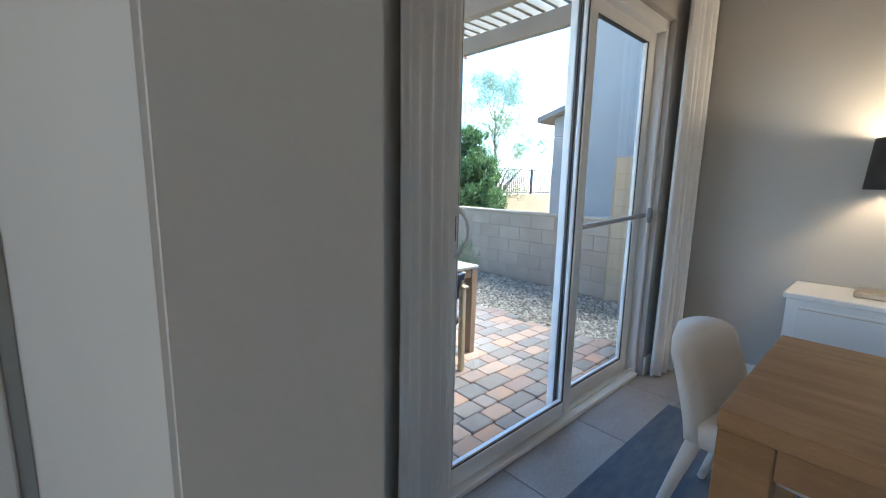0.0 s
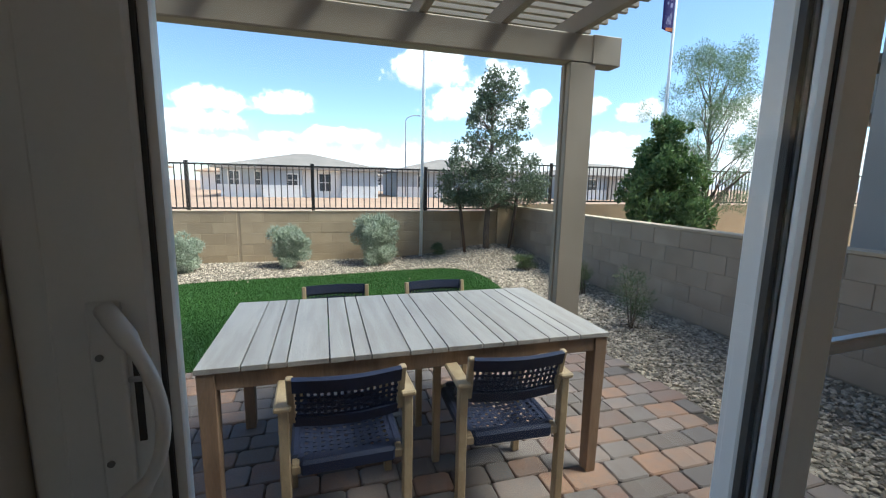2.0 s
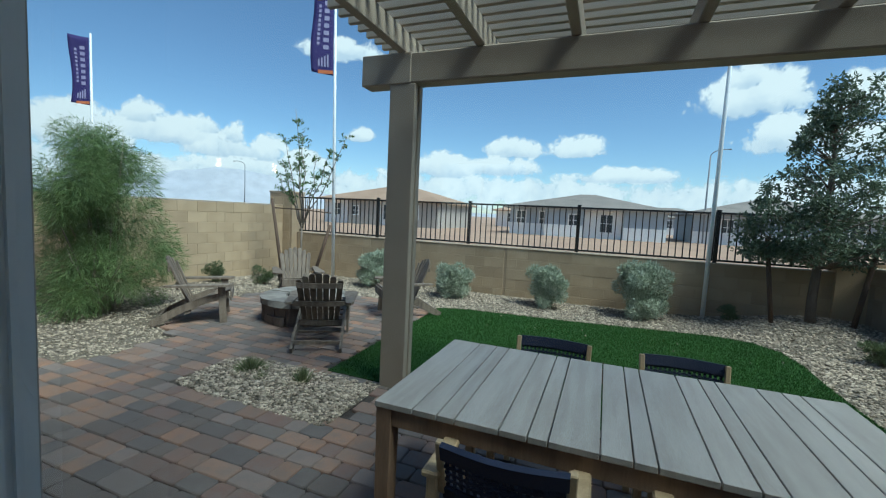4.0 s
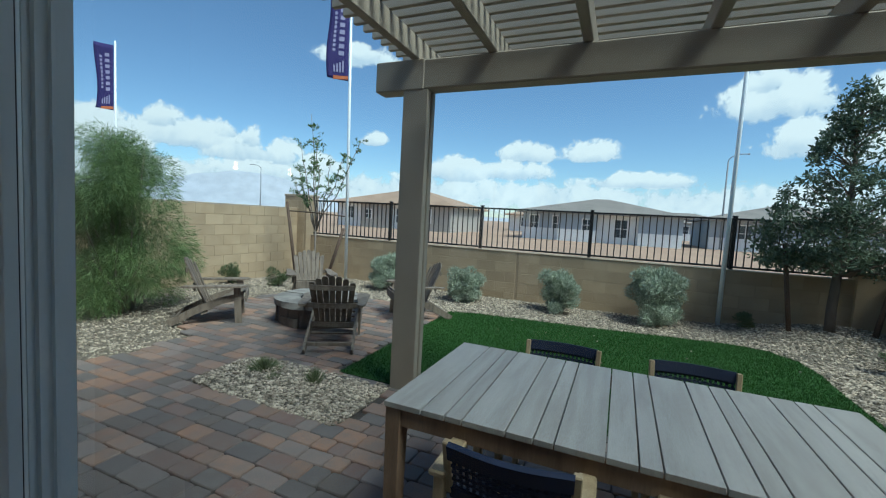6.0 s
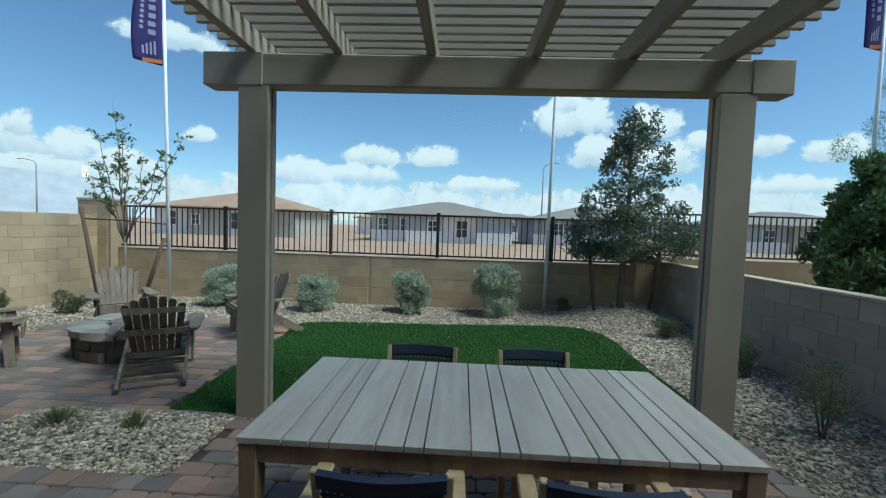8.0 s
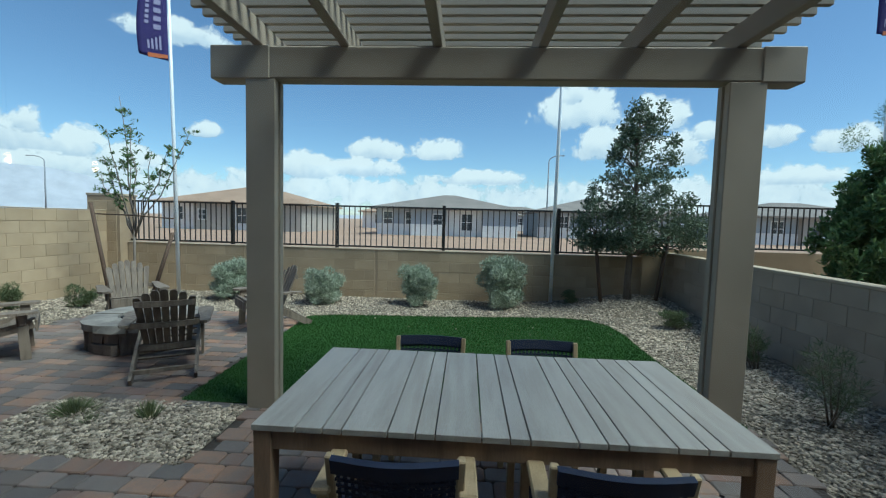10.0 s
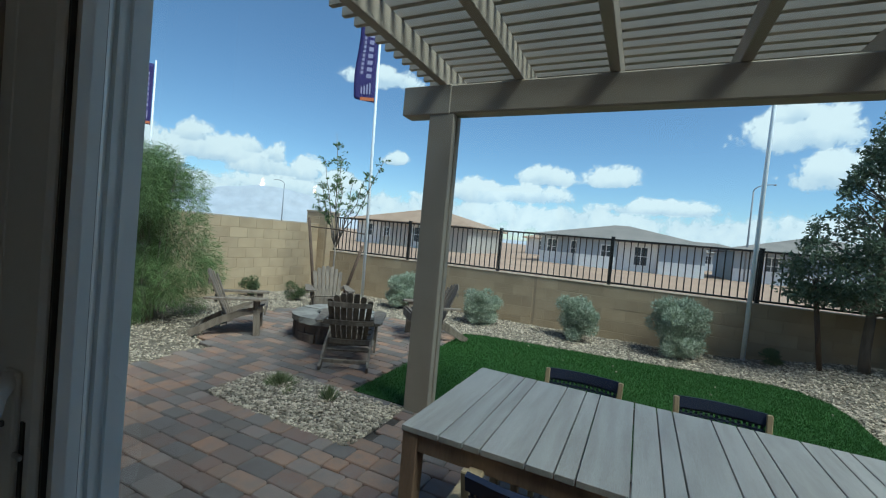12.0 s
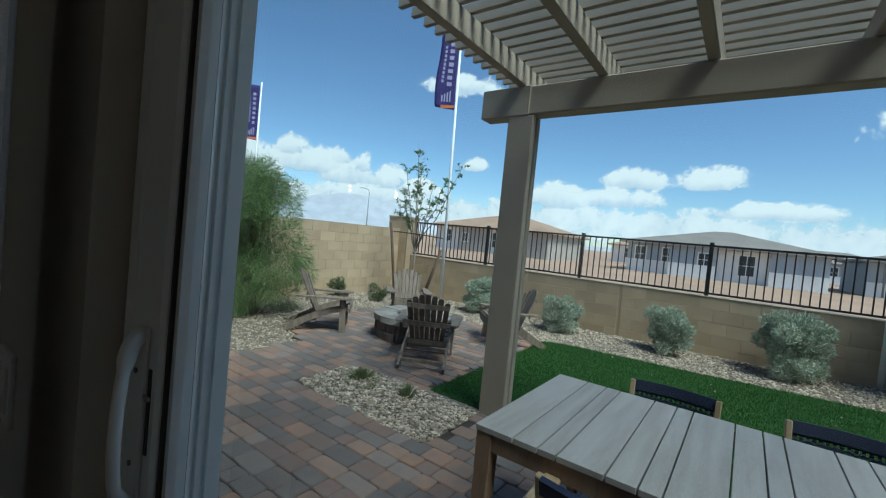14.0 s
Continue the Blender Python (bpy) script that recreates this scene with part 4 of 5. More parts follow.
ad_label = "weathered grey-brown wooden adirondack chair facing the fire pit"
ad = adirondack(facing(-0.95, 5.25, -1.47, 6.11), ad_label)
copy_thing(ad, facing(-2.80, 5.18, -2.10, 5.89))
copy_thing(ad, facing(-0.72, 6.88, *PIT))
copy_thing(ad, facing(-2.62, 6.78, *PIT))

# ---------------- plants ----------------
def leaf_material(name, c1, c2, rough=0.55, trans=0.25):
    m = bpy.data.materials.new(name)
    m.use_nodes = True
    nt = m.node_tree
    b = nt.nodes["Principled BSDF"]
    g = nt.nodes.new("ShaderNodeNewGeometry")
    col = mix_node(nt, g.outputs["Random Per Island"], c1, c2)
    nt.links.new(col, b.inputs["Base Color"])
    b.inputs["Roughness"].default_value = rough
    b.inputs["Specular IOR Level"].default_value = 0.35
    tl = nt.nodes.new("ShaderNodeBsdfTranslucent")
    nt.links.new(col, tl.inputs["Color"])
    mx = nt.nodes.new("ShaderNodeMixShader")
    mx.inputs[0].default_value = trans
    nt.links.new(b.outputs[0], mx.inputs[1])
    nt.links.new(tl.outputs[0], mx.inputs[2])
    nt.links.new(mx.outputs[0], nt.nodes["Material Output"].inputs["Surface"])
    return m


M_OAKLEAF = leaf_material("live_oak_leaf", (0.085, 0.12, 0.068), (0.18, 0.215, 0.135))
M_SAGE = leaf_material("sage_leaf", (0.25, 0.30, 0.20), (0.54, 0.57, 0.45), 0.8, 0.2)
M_SHRUB = leaf_material("dark_shrub_leaf", (0.07, 0.14, 0.045), (0.20, 0.28, 0.10))
M_BAMBOO = leaf_material("willow_leaf", (0.10, 0.165, 0.05), (0.25, 0.33, 0.13), 0.55, 0.32)
M_SAPLING = leaf_material("sapling_leaf", (0.09, 0.15, 0.05), (0.17, 0.24, 0.09))
M_MESQ = leaf_material("mesquite_leaf", (0.16, 0.24, 0.12), (0.26, 0.34, 0.19), 0.7, 0.35)
M_DWARF = leaf_material("dwarf_plant_leaf", (0.08, 0.11, 0.045), (0.17, 0.20, 0.095))
M_TUFT = leaf_material("tuft_leaf", (0.13, 0.17, 0.07), (0.27, 0.29, 0.15))
M_BARK = surface("bark", (0.20, 0.15, 0.11), (0.13, 0.10, 0.075), 0.9, 8, 60, 0.8, stretch=(3, 3, 0.8), dist=0.01)
M_BARK_PALE = surface("pale_bark", (0.28, 0.23, 0.18), (0.21, 0.17, 0.135), 0.85, 8, 60, 0.5, stretch=(3, 3, 0.8))
M_STAKE = surface("stake_wood", (0.13, 0.08, 0.052), (0.09, 0.058, 0.04), 0.85, 5, 50, 0.4, stretch=(4, 4, 1))


def leaves_mesh(name, centres, dirs, length, width, material, rng, fold=0.25):
    """Leaf blades: one folded diamond of four corners each, at the given places and ways."""
    n = len(centres)
    d = dirs / np.linalg.norm(dirs, axis=1, keepdims=True)
    r = rng.normal(size=(n, 3))
    s = np.cross(d, r)
    s /= np.linalg.norm(s, axis=1, keepdims=True) + 1e-9
    nrm = np.cross(s, d)
    ln = length * rng.uniform(0.65, 1.3, (n, 1))
    wd = width * rng.uniform(0.7, 1.25, (n, 1))
    a = centres - d * ln * 0.5
    b = centres + d * ln * 0.5
    l = centres - s * wd * 0.5 + nrm * wd * fold
    q = centres + s * wd * 0.5 + nrm * wd * fold
    v = np.stack([a, l, b, q], axis=1).reshape(-1, 3)
    idx = np.arange(n) * 4
    f = np.concatenate([np.stack([idx, idx + 1, idx + 2], 1), np.stack([idx, idx + 2, idx + 3], 1)])
    return raw_mesh(name, v.tolist(), f.tolist(), material)


def clump_points(rng, lobes, per, shell=0.55):
    """Points near the outside of several uneven lobes (x, y, z, rx, ry, rz), and their outward ways."""
    c, d = [], []
    for lx, ly, lz, rx, ry, rz in lobes:
        k = max(8, int(per * rx * rz))
        u = rng.normal(size=(k, 3))
        u /= np.linalg.norm(u, axis=1, keepdims=True)
        r = rng.uniform(shell ** 3, 1, (k, 1)) ** (1 / 3) * rng.uniform(0.86, 1.12, (k, 1))
        c.append(np.array([lx, ly, lz]) + u * r * np.array([rx, ry, rz]))
        d.append(u + rng.normal(scale=0.6, size=(k, 3)))
    return np.concatenate(c), np.concatenate(d)


def woody(bm, base, top, r0, r1, bends=3, jitter=0.04, sides=7):
    base, top = Vector(base), Vector(top)
    pts = [base.lerp(top, i / bends) + (Vector((random.uniform(-1, 1), random.uniform(-1, 1), 0)) * jitter if 0 < i < bends else Vector()) for i in range(bends + 1)]
    tube(bm, pts, [r0 + (r1 - r0) * i / bends for i in range(bends + 1)], sides)
    return pts


def shrub(name, x, y, r, h, material, label, category, per, leaf, width, seed, lobes=14, group="", z0=None, cone=0.0, lump=1.0):
    rng = np.random.default_rng(seed)
    z = bed_z(x, y) if z0 is None else z0
    t = thing(name, label, category, pose(x, y, z), group)
    L = []
    for i in range(lobes):
        a, q, w = rng.uniform(0, 6.283), rng.uniform(0, 1.0 if cone else 0.78), rng.uniform(0.14, 0.94 if cone else 0.80)
        taper = (1 - 0.35 * abs(w - 0.5) * 2) * (1 - cone * (w - 0.2))
        s = lump * rng.uniform(0.26, 0.46) * (1 - 0.75 * cone * (w - 0.2))
        L.append((q * r * taper * math.cos(a), q * r * taper * math.sin(a), h * w, r * s, r * s, h * s * 0.52))
    c, d = clump_points(rng, L, per, 0.35)
    keep = c[:, 2] > 0.02
    d[:, 2] += 0.5
    ob = new("foliage", leaves_mesh("foliage", c[keep], d[keep], leaf, width, material, rng))
    ob.parent = t
    bm = bmesh.new()
    for i in range(7):
        l = L[i % len(L)]
        woody(bm, (random.uniform(-0.03, 0.03), random.uniform(-0.03, 0.03), -0.03), (l[0], l[1], l[2] + l[5] * 0.4), 0.010, 0.004, 3, 0.02, 5)
    part("stems", bm, M_BARK, t)
    return t


sage_label = "rounded silvery green sage shrub in gravel"
for i, (x, y, r, h) in enumerate(((-2.38, 8.72, 0.45, 0.80), (-0.63, 8.66, 0.39, 0.71), (1.08, 8.80, 0.40, 0.78), (2.62, 8.84, 0.53, 0.94))):
    shrub("sage_shrub", x, y, r, h, M_SAGE, sage_label, "shrub", 21000, 0.062, 0.0135, 11 + i, 46, "sage shrubs along the wall", None, 0.0, 0.85)
for i, (x, y, r, h) in enumerate(((-4.82, 7.15, 0.26, 0.42), (-4.05, 7.55, 0.24, 0.40), (3.85, 9.0, 0.22, 0.26), (4.95, 7.45, 0.24, 0.30), (5.2, 6.3, 0.22, 0.34))):
    shrub("small_shrub", x, y, r, h, M_DWARF, "small dark green shrub in gravel", "shrub", 26000, 0.045, 0.011, 31 + i, 12, "small shrubs in gravel")
for i, (x, y, r, h) in enumerate(((4.80, 4.72, 0.34, 0.74), (5.12, 6.05, 0.26, 0.52))):
    shrub("wispy_shrub", x, y, r, h, M_DWARF, "sparse wispy green shrub in gravel beside the wall", "shrub", 5200, 0.075, 0.0055, 51 + i, 26, "wispy shrubs", None, 0.0, 0.8)


def tuft(x, y, h, r, n, seed):
    rng = np.random.default_rng(seed)
    t = thing("grass_tuft", "low spiky green tuft in the gravel island", "plant", pose(x, y, bed_z(x, y)), "tufts in the gravel island")
    a = rng.uniform(0, 6.283, n)
    out = rng.uniform(0.1, 1.0, n)
    tip = np.stack([np.cos(a) * out * r, np.sin(a) * out * r, h * (1.15 - 0.6 * out)], 1)
    root = tip * np.array([0.12, 0.12, 0.0])
    c = (tip + root) / 2
    v = leaves_mesh("foliage", c, tip - root, 0.15, 0.006, M_TUFT, rng)
    o = new("foliage", v)
    o.parent = t


tuft(-0.94, 4.24, 0.16, 0.23, 330, 3)
tuft(-0.35, 4.23, 0.20, 0.12, 170, 4)
tuft(-0.72, 4.12, 0.08, 0.09, 60, 5)

# tall willowy shrub by the west wall
rng = np.random.default_rng(77)
big = thing("willow_shrub", "tall feathery bright green shrub by the block wall", "shrub", pose(-4.12, 4.84, -0.03))
L = []
for i in range(64):
    a, q, w = rng.uniform(0, 6.283), rng.uniform(0.1, 0.92), rng.uniform(0.06, 0.90)
    wide = 0.84 * math.sin(math.pi * min(1, 0.22 + 0.72 * w)) ** 0.8
    L.append((q * wide * math.cos(a), q * wide * math.sin(a), 2.45 * w, 0.24, 0.24, 0.30))
c, d = clump_points(rng, L, 9000, 0.1)
d = d * 0.55 + np.stack([c[:, 0] * 0.5, c[:, 1] * 0.5, np.full(len(c), -0.35)], 1)
ok = c[:, 2] > 0.03
o = new("foliage", leaves_mesh("foliage", c[ok], d[ok], 0.125, 0.0062, M_BAMBOO, rng))
o.parent = big
bm = bmesh.new()
for i in range(26):
    l = L[i]
    woody(bm, (random.uniform(-0.15, 0.15), random.uniform(-0.15, 0.15), -0.04), (l[0] * 1.05, l[1] * 1.05, l[2] + 0.3), 0.014, 0.003, 4, 0.05, 5)
part("stems", bm, M_BARK_PALE, big)


# ---------------- trees ----------------
def stake(x0, y0, x1, y1, z1, label):
    s = thing("tree_stake", label, "tree stake", pose(x0, y0, bed_z(x0, y0) - 0.05), "tree stakes")
    bm = bmesh.new()
    tube(bm, [(0, 0, 0), ((x1 - x0) / 2, (y1 - y0) / 2, z1 / 2), (x1 - x0, y1 - y0, z1)], [0.034, 0.032, 0.030], 9)
    part("pole", bm, M_STAKE, s)


oak = thing("oak_tree", "young evergreen oak with dense small dark leaves, staked", "tree", pose(4.80, 8.88, 0.12))
rng = np.random.default_rng(5)
bm = bmesh.new()
trunk = woody(bm, (0, 0, -0.1), (0.06, 0.02, 3.2), 0.068, 0.014, 7, 0.03, 9)
part("trunk", bm, M_BARK, oak)
lobes = []
bm = bmesh.new()
for i in range(250):
    w = rng.uniform(0, 1) ** 1.35
    z = 0.98 + 2.45 * w
    a = rng.uniform(0, 6.283)
    right = math.cos(a) > 0
    if w < 0.3:
        half = 1.20 if right else 0.95
    elif w < 0.62:
        half = (0.95 if right else 0.90) - 0.9 * (w - 0.3)
    else:
        half = (0.68 if right else 0.58) - 0.95 * (w - 0.62)
    reach = max(0.10, half) * math.sqrt(rng.uniform(0.02, 1.0))
    px, py = reach * math.cos(a) + 0.10 * w, reach * math.sin(a) * 0.8
    s = rng.uniform(0.13, 0.22) if w < 0.3 else rng.uniform(0.08, 0.15)
    lobes.append((px, py, z + 0.08 * reach, s, s, s * 0.95))
    if i % 3 == 0:
        zs = max(0.85, z - 0.55 * reach)
        woody(bm, (0.02, 0, zs), (px, py, z + 0.04), 0.013, 0.004, 3, 0.03, 5)
part("limbs", bm, M_BARK, oak)
c, d = clump_points(rng, lobes, 3700, 0.05)
o = new("crown", leaves_mesh("crown", c, d, 0.066, 0.030, M_OAKLEAF, rng))
o.parent = oak
stake(4.32, 8.80, 4.16, 8.82, 1.30, "slim brown wooden stake leaning beside the oak")
stake(5.22, 8.75, 5.42, 8.80, 1.30, "slim brown wooden stake leaning beside the oak")

sap = thing("sapling", "slender young tree with sparse leaves between two stakes", "tree", pose(-3.78, 8.25, -0.03))
rng = np.random.default_rng(9)
bm = bmesh.new()
tips = []
woody(bm, (0, 0, -0.05), (0.0, 0, 1.2), 0.024, 0.018, 3, 0.01, 8)
for tx, ty, tz in ((-0.30, 0.1, 3.50), (-0.46, 0.0, 2.92), (-0.56, 0.05, 2.4), (-0.48, -0.1, 2.15), (0.06, -0.1, 2.95), (0.26, 0.1, 2.55), (0.70, -0.05, 2.65), (1.02, 0.0, 2.88), (-0.12, 0.1, 2.7)):
    p = woody(bm, (random.uniform(-0.02, 0.02), 0, 1.1), (tx, ty, tz), 0.014, 0.004, 5, 0.05, 6)
    tips.append(p)
part("trunk", bm, M_BARK_PALE, sap)
cs, ds = [], []
bm = bmesh.new()
for p in tips:
    for q, r in zip(p[2:], p[3:]):
        for k in range(5):
            a = rng.uniform(0, 6.283)
            dv = np.array([math.cos(a), math.sin(a) * 0.8, rng.uniform(0.1, 0.9)])
            ln = rng.uniform(0.07, 0.19)
            start = np.array(q.lerp(r, rng.uniform(0.2, 1.0)))
            woody(bm, Vector(start), Vector(start + dv * ln), 0.003, 0.0015, 2, 0.01, 4)
            for j in range(8):
                f = (j + 3) / 10
                cs.append(start + dv * ln * f + rng.normal(scale=0.018, size=3))
                ds.append(dv * 0.3 + np.array([0, 0, -0.4]) + rng.normal(scale=0.55, size=3))
part("twigs", bm, M_BARK_PALE, sap)
o = new("crown", leaves_mesh("crown", np.array(cs), np.array(ds), 0.085, 0.027, M_SAPLING, rng))
o.parent = sap
stake(-4.05, 8.05, -4.42, 8.10, 1.72, "reddish brown wooden stake leaning outward beside the sapling")
stake(-3.42, 8.1, -3.02, 8.15, 1.25, "reddish brown wooden stake leaning outward beside the sapling")
tie = thing("tree_tie", "thin brown cross tie between the sapling and its stakes", "tree tie")
bm = bmesh.new()
tube(bm, [(-4.38, 8.1, 1.45), (-3.78, 8.2, 1.44), (-3.0, 8.15, 1.40)], 0.012, 6)
part("tie", bm, M_STAKE, tie)

# next yard, behind the side wall
shrub("laurel_shrub", 7.25, 7.0, 0.95, 2.65, M_SHRUB, "dense conical dark green shrub behind the side wall", "shrub", 5000, 0.10, 0.040, 91, 210, "", 0.05, 0.8, 0.44)
mesq = thing("mesquite_tree", "airy pale green desert tree behind the side wall", "tree", pose(9.4, 8.1, 0.0))
rng = np.random.default_rng(15)
bm = bmesh.new()
woody(bm, (0, 0, -0.1), (-0.12, 0, 3.1), 0.075, 0.02, 6, 0.04, 8)
L = []
for i in range(95):
    a, w = rng.uniform(0, 6.283), rng.uniform(0, 1)
    reach = 1.35 * math.sin(math.pi * (0.18 + 0.66 * w)) * rng.uniform(0.25, 1)
    p = (reach * math.cos(a) - 0.05, reach * math.sin(a), 1.15 + 3.0 * w)
    root = max(0.7, p[2] - 0.55 - 0.75 * reach)
    if i % 2 == 0:
        woody(bm, (-0.04 * root, 0, min(root, 3.0)), p, 0.016, 0.003, 4, 0.06, 5)
    L.append((*p, 0.20, 0.20, 0.24))
part("trunk", bm, M_BARK, mesq)
c, d = clump_points(rng, L, 7600, 0.05)
o = new("crown", leaves_mesh("crown", c, d, 0.060, 0.0105, M_MESQ, rng))
o.parent = mesq

# ---------------- flags ----------------
M_POLE = surface("white_pole", (0.90, 0.90, 0.89), (0.87, 0.87, 0.86), 0.35, 4, 60, 0.05)
M_FLAG = surface("purple_flag", (0.035, 0.028, 0.115), (0.045, 0.035, 0.14), 0.75, 3, 120, 0.2, spec=0.2)
M_FLAGINK = surface("pale_flag_print", (0.34, 0.32, 0.45), (0.30, 0.28, 0.42), 0.75, 3, 120, 0.2, spec=0.2)
M_FLAGORANGE = surface("orange_flag_print", (0.55, 0.17, 0.07), (0.5, 0.15, 0.06), 0.75, 3, 120, 0.2, spec=0.2)


def flag(x, y, z0, z1, width, side, lean, base_z, seed, turn=0.0, r=0.032):
    f = thing("banner_flag", "tall white pole with a narrow purple banner flag", "flag", pose(x, y, base_z, 0, 0, turn), "banner flags")
    bm = bmesh.new()
    h = z1 - base_z + 0.12
    tube(bm, [(0, 0, -0.2), (lean * 0.5, 0, h * 0.5), (lean, 0, h)], [r * 1.15, r, r * 0.7], 10)
    part("pole", bm, M_POLE, f)

    def at(u, v):
        zz = z0 - base_z + (z1 - z0) * v
        px = lean * zz / h
        ripple = 0.035 * math.sin(3.3 * u + 4.2 * v + seed) * u
        droop = -0.10 * u * (1 - v) + 0.05 * u * math.sin(6 * v + seed)
        return Vector((px + side * (0.034 + width * u * (0.92 + 0.08 * math.sin(5 * v + seed))), ripple - 0.01, zz + droop * 0.4 + (0.06 * u if v == 0 else 0)))

    def cloth(name, u0, u1, v0, v1, mat, off, nu=6, nv=16):
        bm = bmesh.new()
        for sgn in (1, -1) if off else (1,):
            g = [[bm.verts.new(at(u0 + (u1 - u0) * i / nu, v0 + (v1 - v0) * j / nv) + Vector((0, sgn * off, 0))) for j in range(nv + 1)] for i in range(nu + 1)]
            for i in range(nu):
                for j in range(nv):
                    bm.faces.new((g[i][j], g[i + 1][j], g[i + 1][j + 1], g[i][j + 1])).smooth = True
        return bm
    cl = part("cloth", cloth("cloth", 0, 1, 0, 1, M_FLAG, 0.0), M_FLAG, f)
    s = cl.modifiers.new("thick", "SOLIDIFY")
    s.thickness = 0.003
    # lettering reduced to plain bars and an emblem
    for i in range(7):
        v = 0.30 + 0.085 * i
        part("print_bar", cloth("p", 0.22, 0.46, v, v + 0.05, M_FLAGINK, 0.006, 2, 2), M_FLAGINK, cl)
    for i in range(9):
        v = 0.34 + 0.055 * i
        part("print_bar", cloth("p", 0.62, 0.74, v, v + 0.035, M_FLAGINK, 0.006, 2, 2), M_FLAGINK, cl)
    for i in range(4):
        part("print_bar", cloth("p", 0.22 + 0.13 * i, 0.29 + 0.13 * i, 0.10, 0.24 - 0.02 * i, M_FLAGINK, 0.006, 2, 2), M_FLAGINK, cl)
    part("print_bar", cloth("p", 0.02, 0.7, 0.02, 0.06, M_FLAGORANGE, 0.006, 3, 2), M_FLAGORANGE, cl)


flag(-3.50, 8.95, 4.25, 5.95, 0.46, -1, -0.10, -0.06, 0.3, 38)
flag(3.52, 9.22, 4.75, 6.3, 0.34, 1, 0.06, -0.06, 1.4, 0, 0.031)
flag(8.28, 8.25, 4.42, 5.95, 0.28, -1, 0.0, -0.1, 2.2)
flag(-10.78, 8.40, 3.86, 5.56, 0.42, -1, 0.0, -0.1, 3.0, 50)

# ---------------- street lamps ----------------
M_GALV = surface("galvanised_steel", (0.30, 0.31, 0.33), (0.25, 0.26, 0.28), 0.75, 3, 40, 0.05, metal=0.1, spec=0.2)


def street_lamp(x, y, h, side, ln):
    s = thing("street_lamp", "grey steel street lamp with curved arm", "street lamp", pose(x, y, -0.1), "street lamps")
    bm = bmesh.new()
    tube(bm, [(0, 0, 0), (0, 0, h - 0.6)], [0.10, 0.07], 10)
    part("pole", bm, M_GALV, s)
    bm = bmesh.new()
    tube(bm, [(side * ln * (1 - math.cos(a)), 0, h - 0.6 + 0.7 * math.sin(a)) for a in (math.pi / 2 * k / 8 for k in range(9))], 0.045, 8)
    part("arm", bm, M_GALV, s)
    bm = bmesh.new()
    box(bm, side * ln - 0.1 + side * 0.3, side * ln + 0.1 + side * 0.3 + 0.3 * 0, -0.12, 0.12, h + 0.02, h + 0.14, 0.03)
    box(bm, min(side * ln, side * (ln + 0.4)), max(side * ln, side * (ln + 0.4)), -0.07, 0.07, h + 0.06, h + 0.13, 0.02)
    part("head", bm, M_GALV, s)


street_lamp(11.0, 50.0, 9.2, 1, 1.3)
street_lamp(-52.0, 52.0, 8.4, -1, 2.0)

# ---------------- far houses ----------------
M_ROOF_TAN = surface("tan_roof_tile", (0.40, 0.275, 0.19), (0.33, 0.225, 0.155), 0.9, 0.5, 5, 0.6, spec=0.2, dist=0.05)
M_ROOF_GREY = surface("grey_roof_tile", (0.27, 0.235, 0.205), (0.22, 0.195, 0.17), 0.9, 0.5, 5, 0.6, spec=0.2, dist=0.05)
M_H_WHITE = surface("white_stucco", (0.82, 0.80, 0.77), (0.77, 0.75, 0.72), 0.9, 0.5, 30, 0.2, spec=0.2)
M_H_GREY = surface("bluegrey_stucco", (0.40, 0.43, 0.46), (0.36, 0.39, 0.42), 0.9, 0.5, 30, 0.2, spec=0.2)
M_H_TAN = surface("taupe_stucco", (0.42, 0.385, 0.34), (0.38, 0.35, 0.31), 0.9, 0.5, 30, 0.2, spec=0.2)
M_H_GLASS = surface("dark_window", (0.05, 0.06, 0.07), (0.07, 0.08, 0.09), 0.15, 2, 20, 0.0)


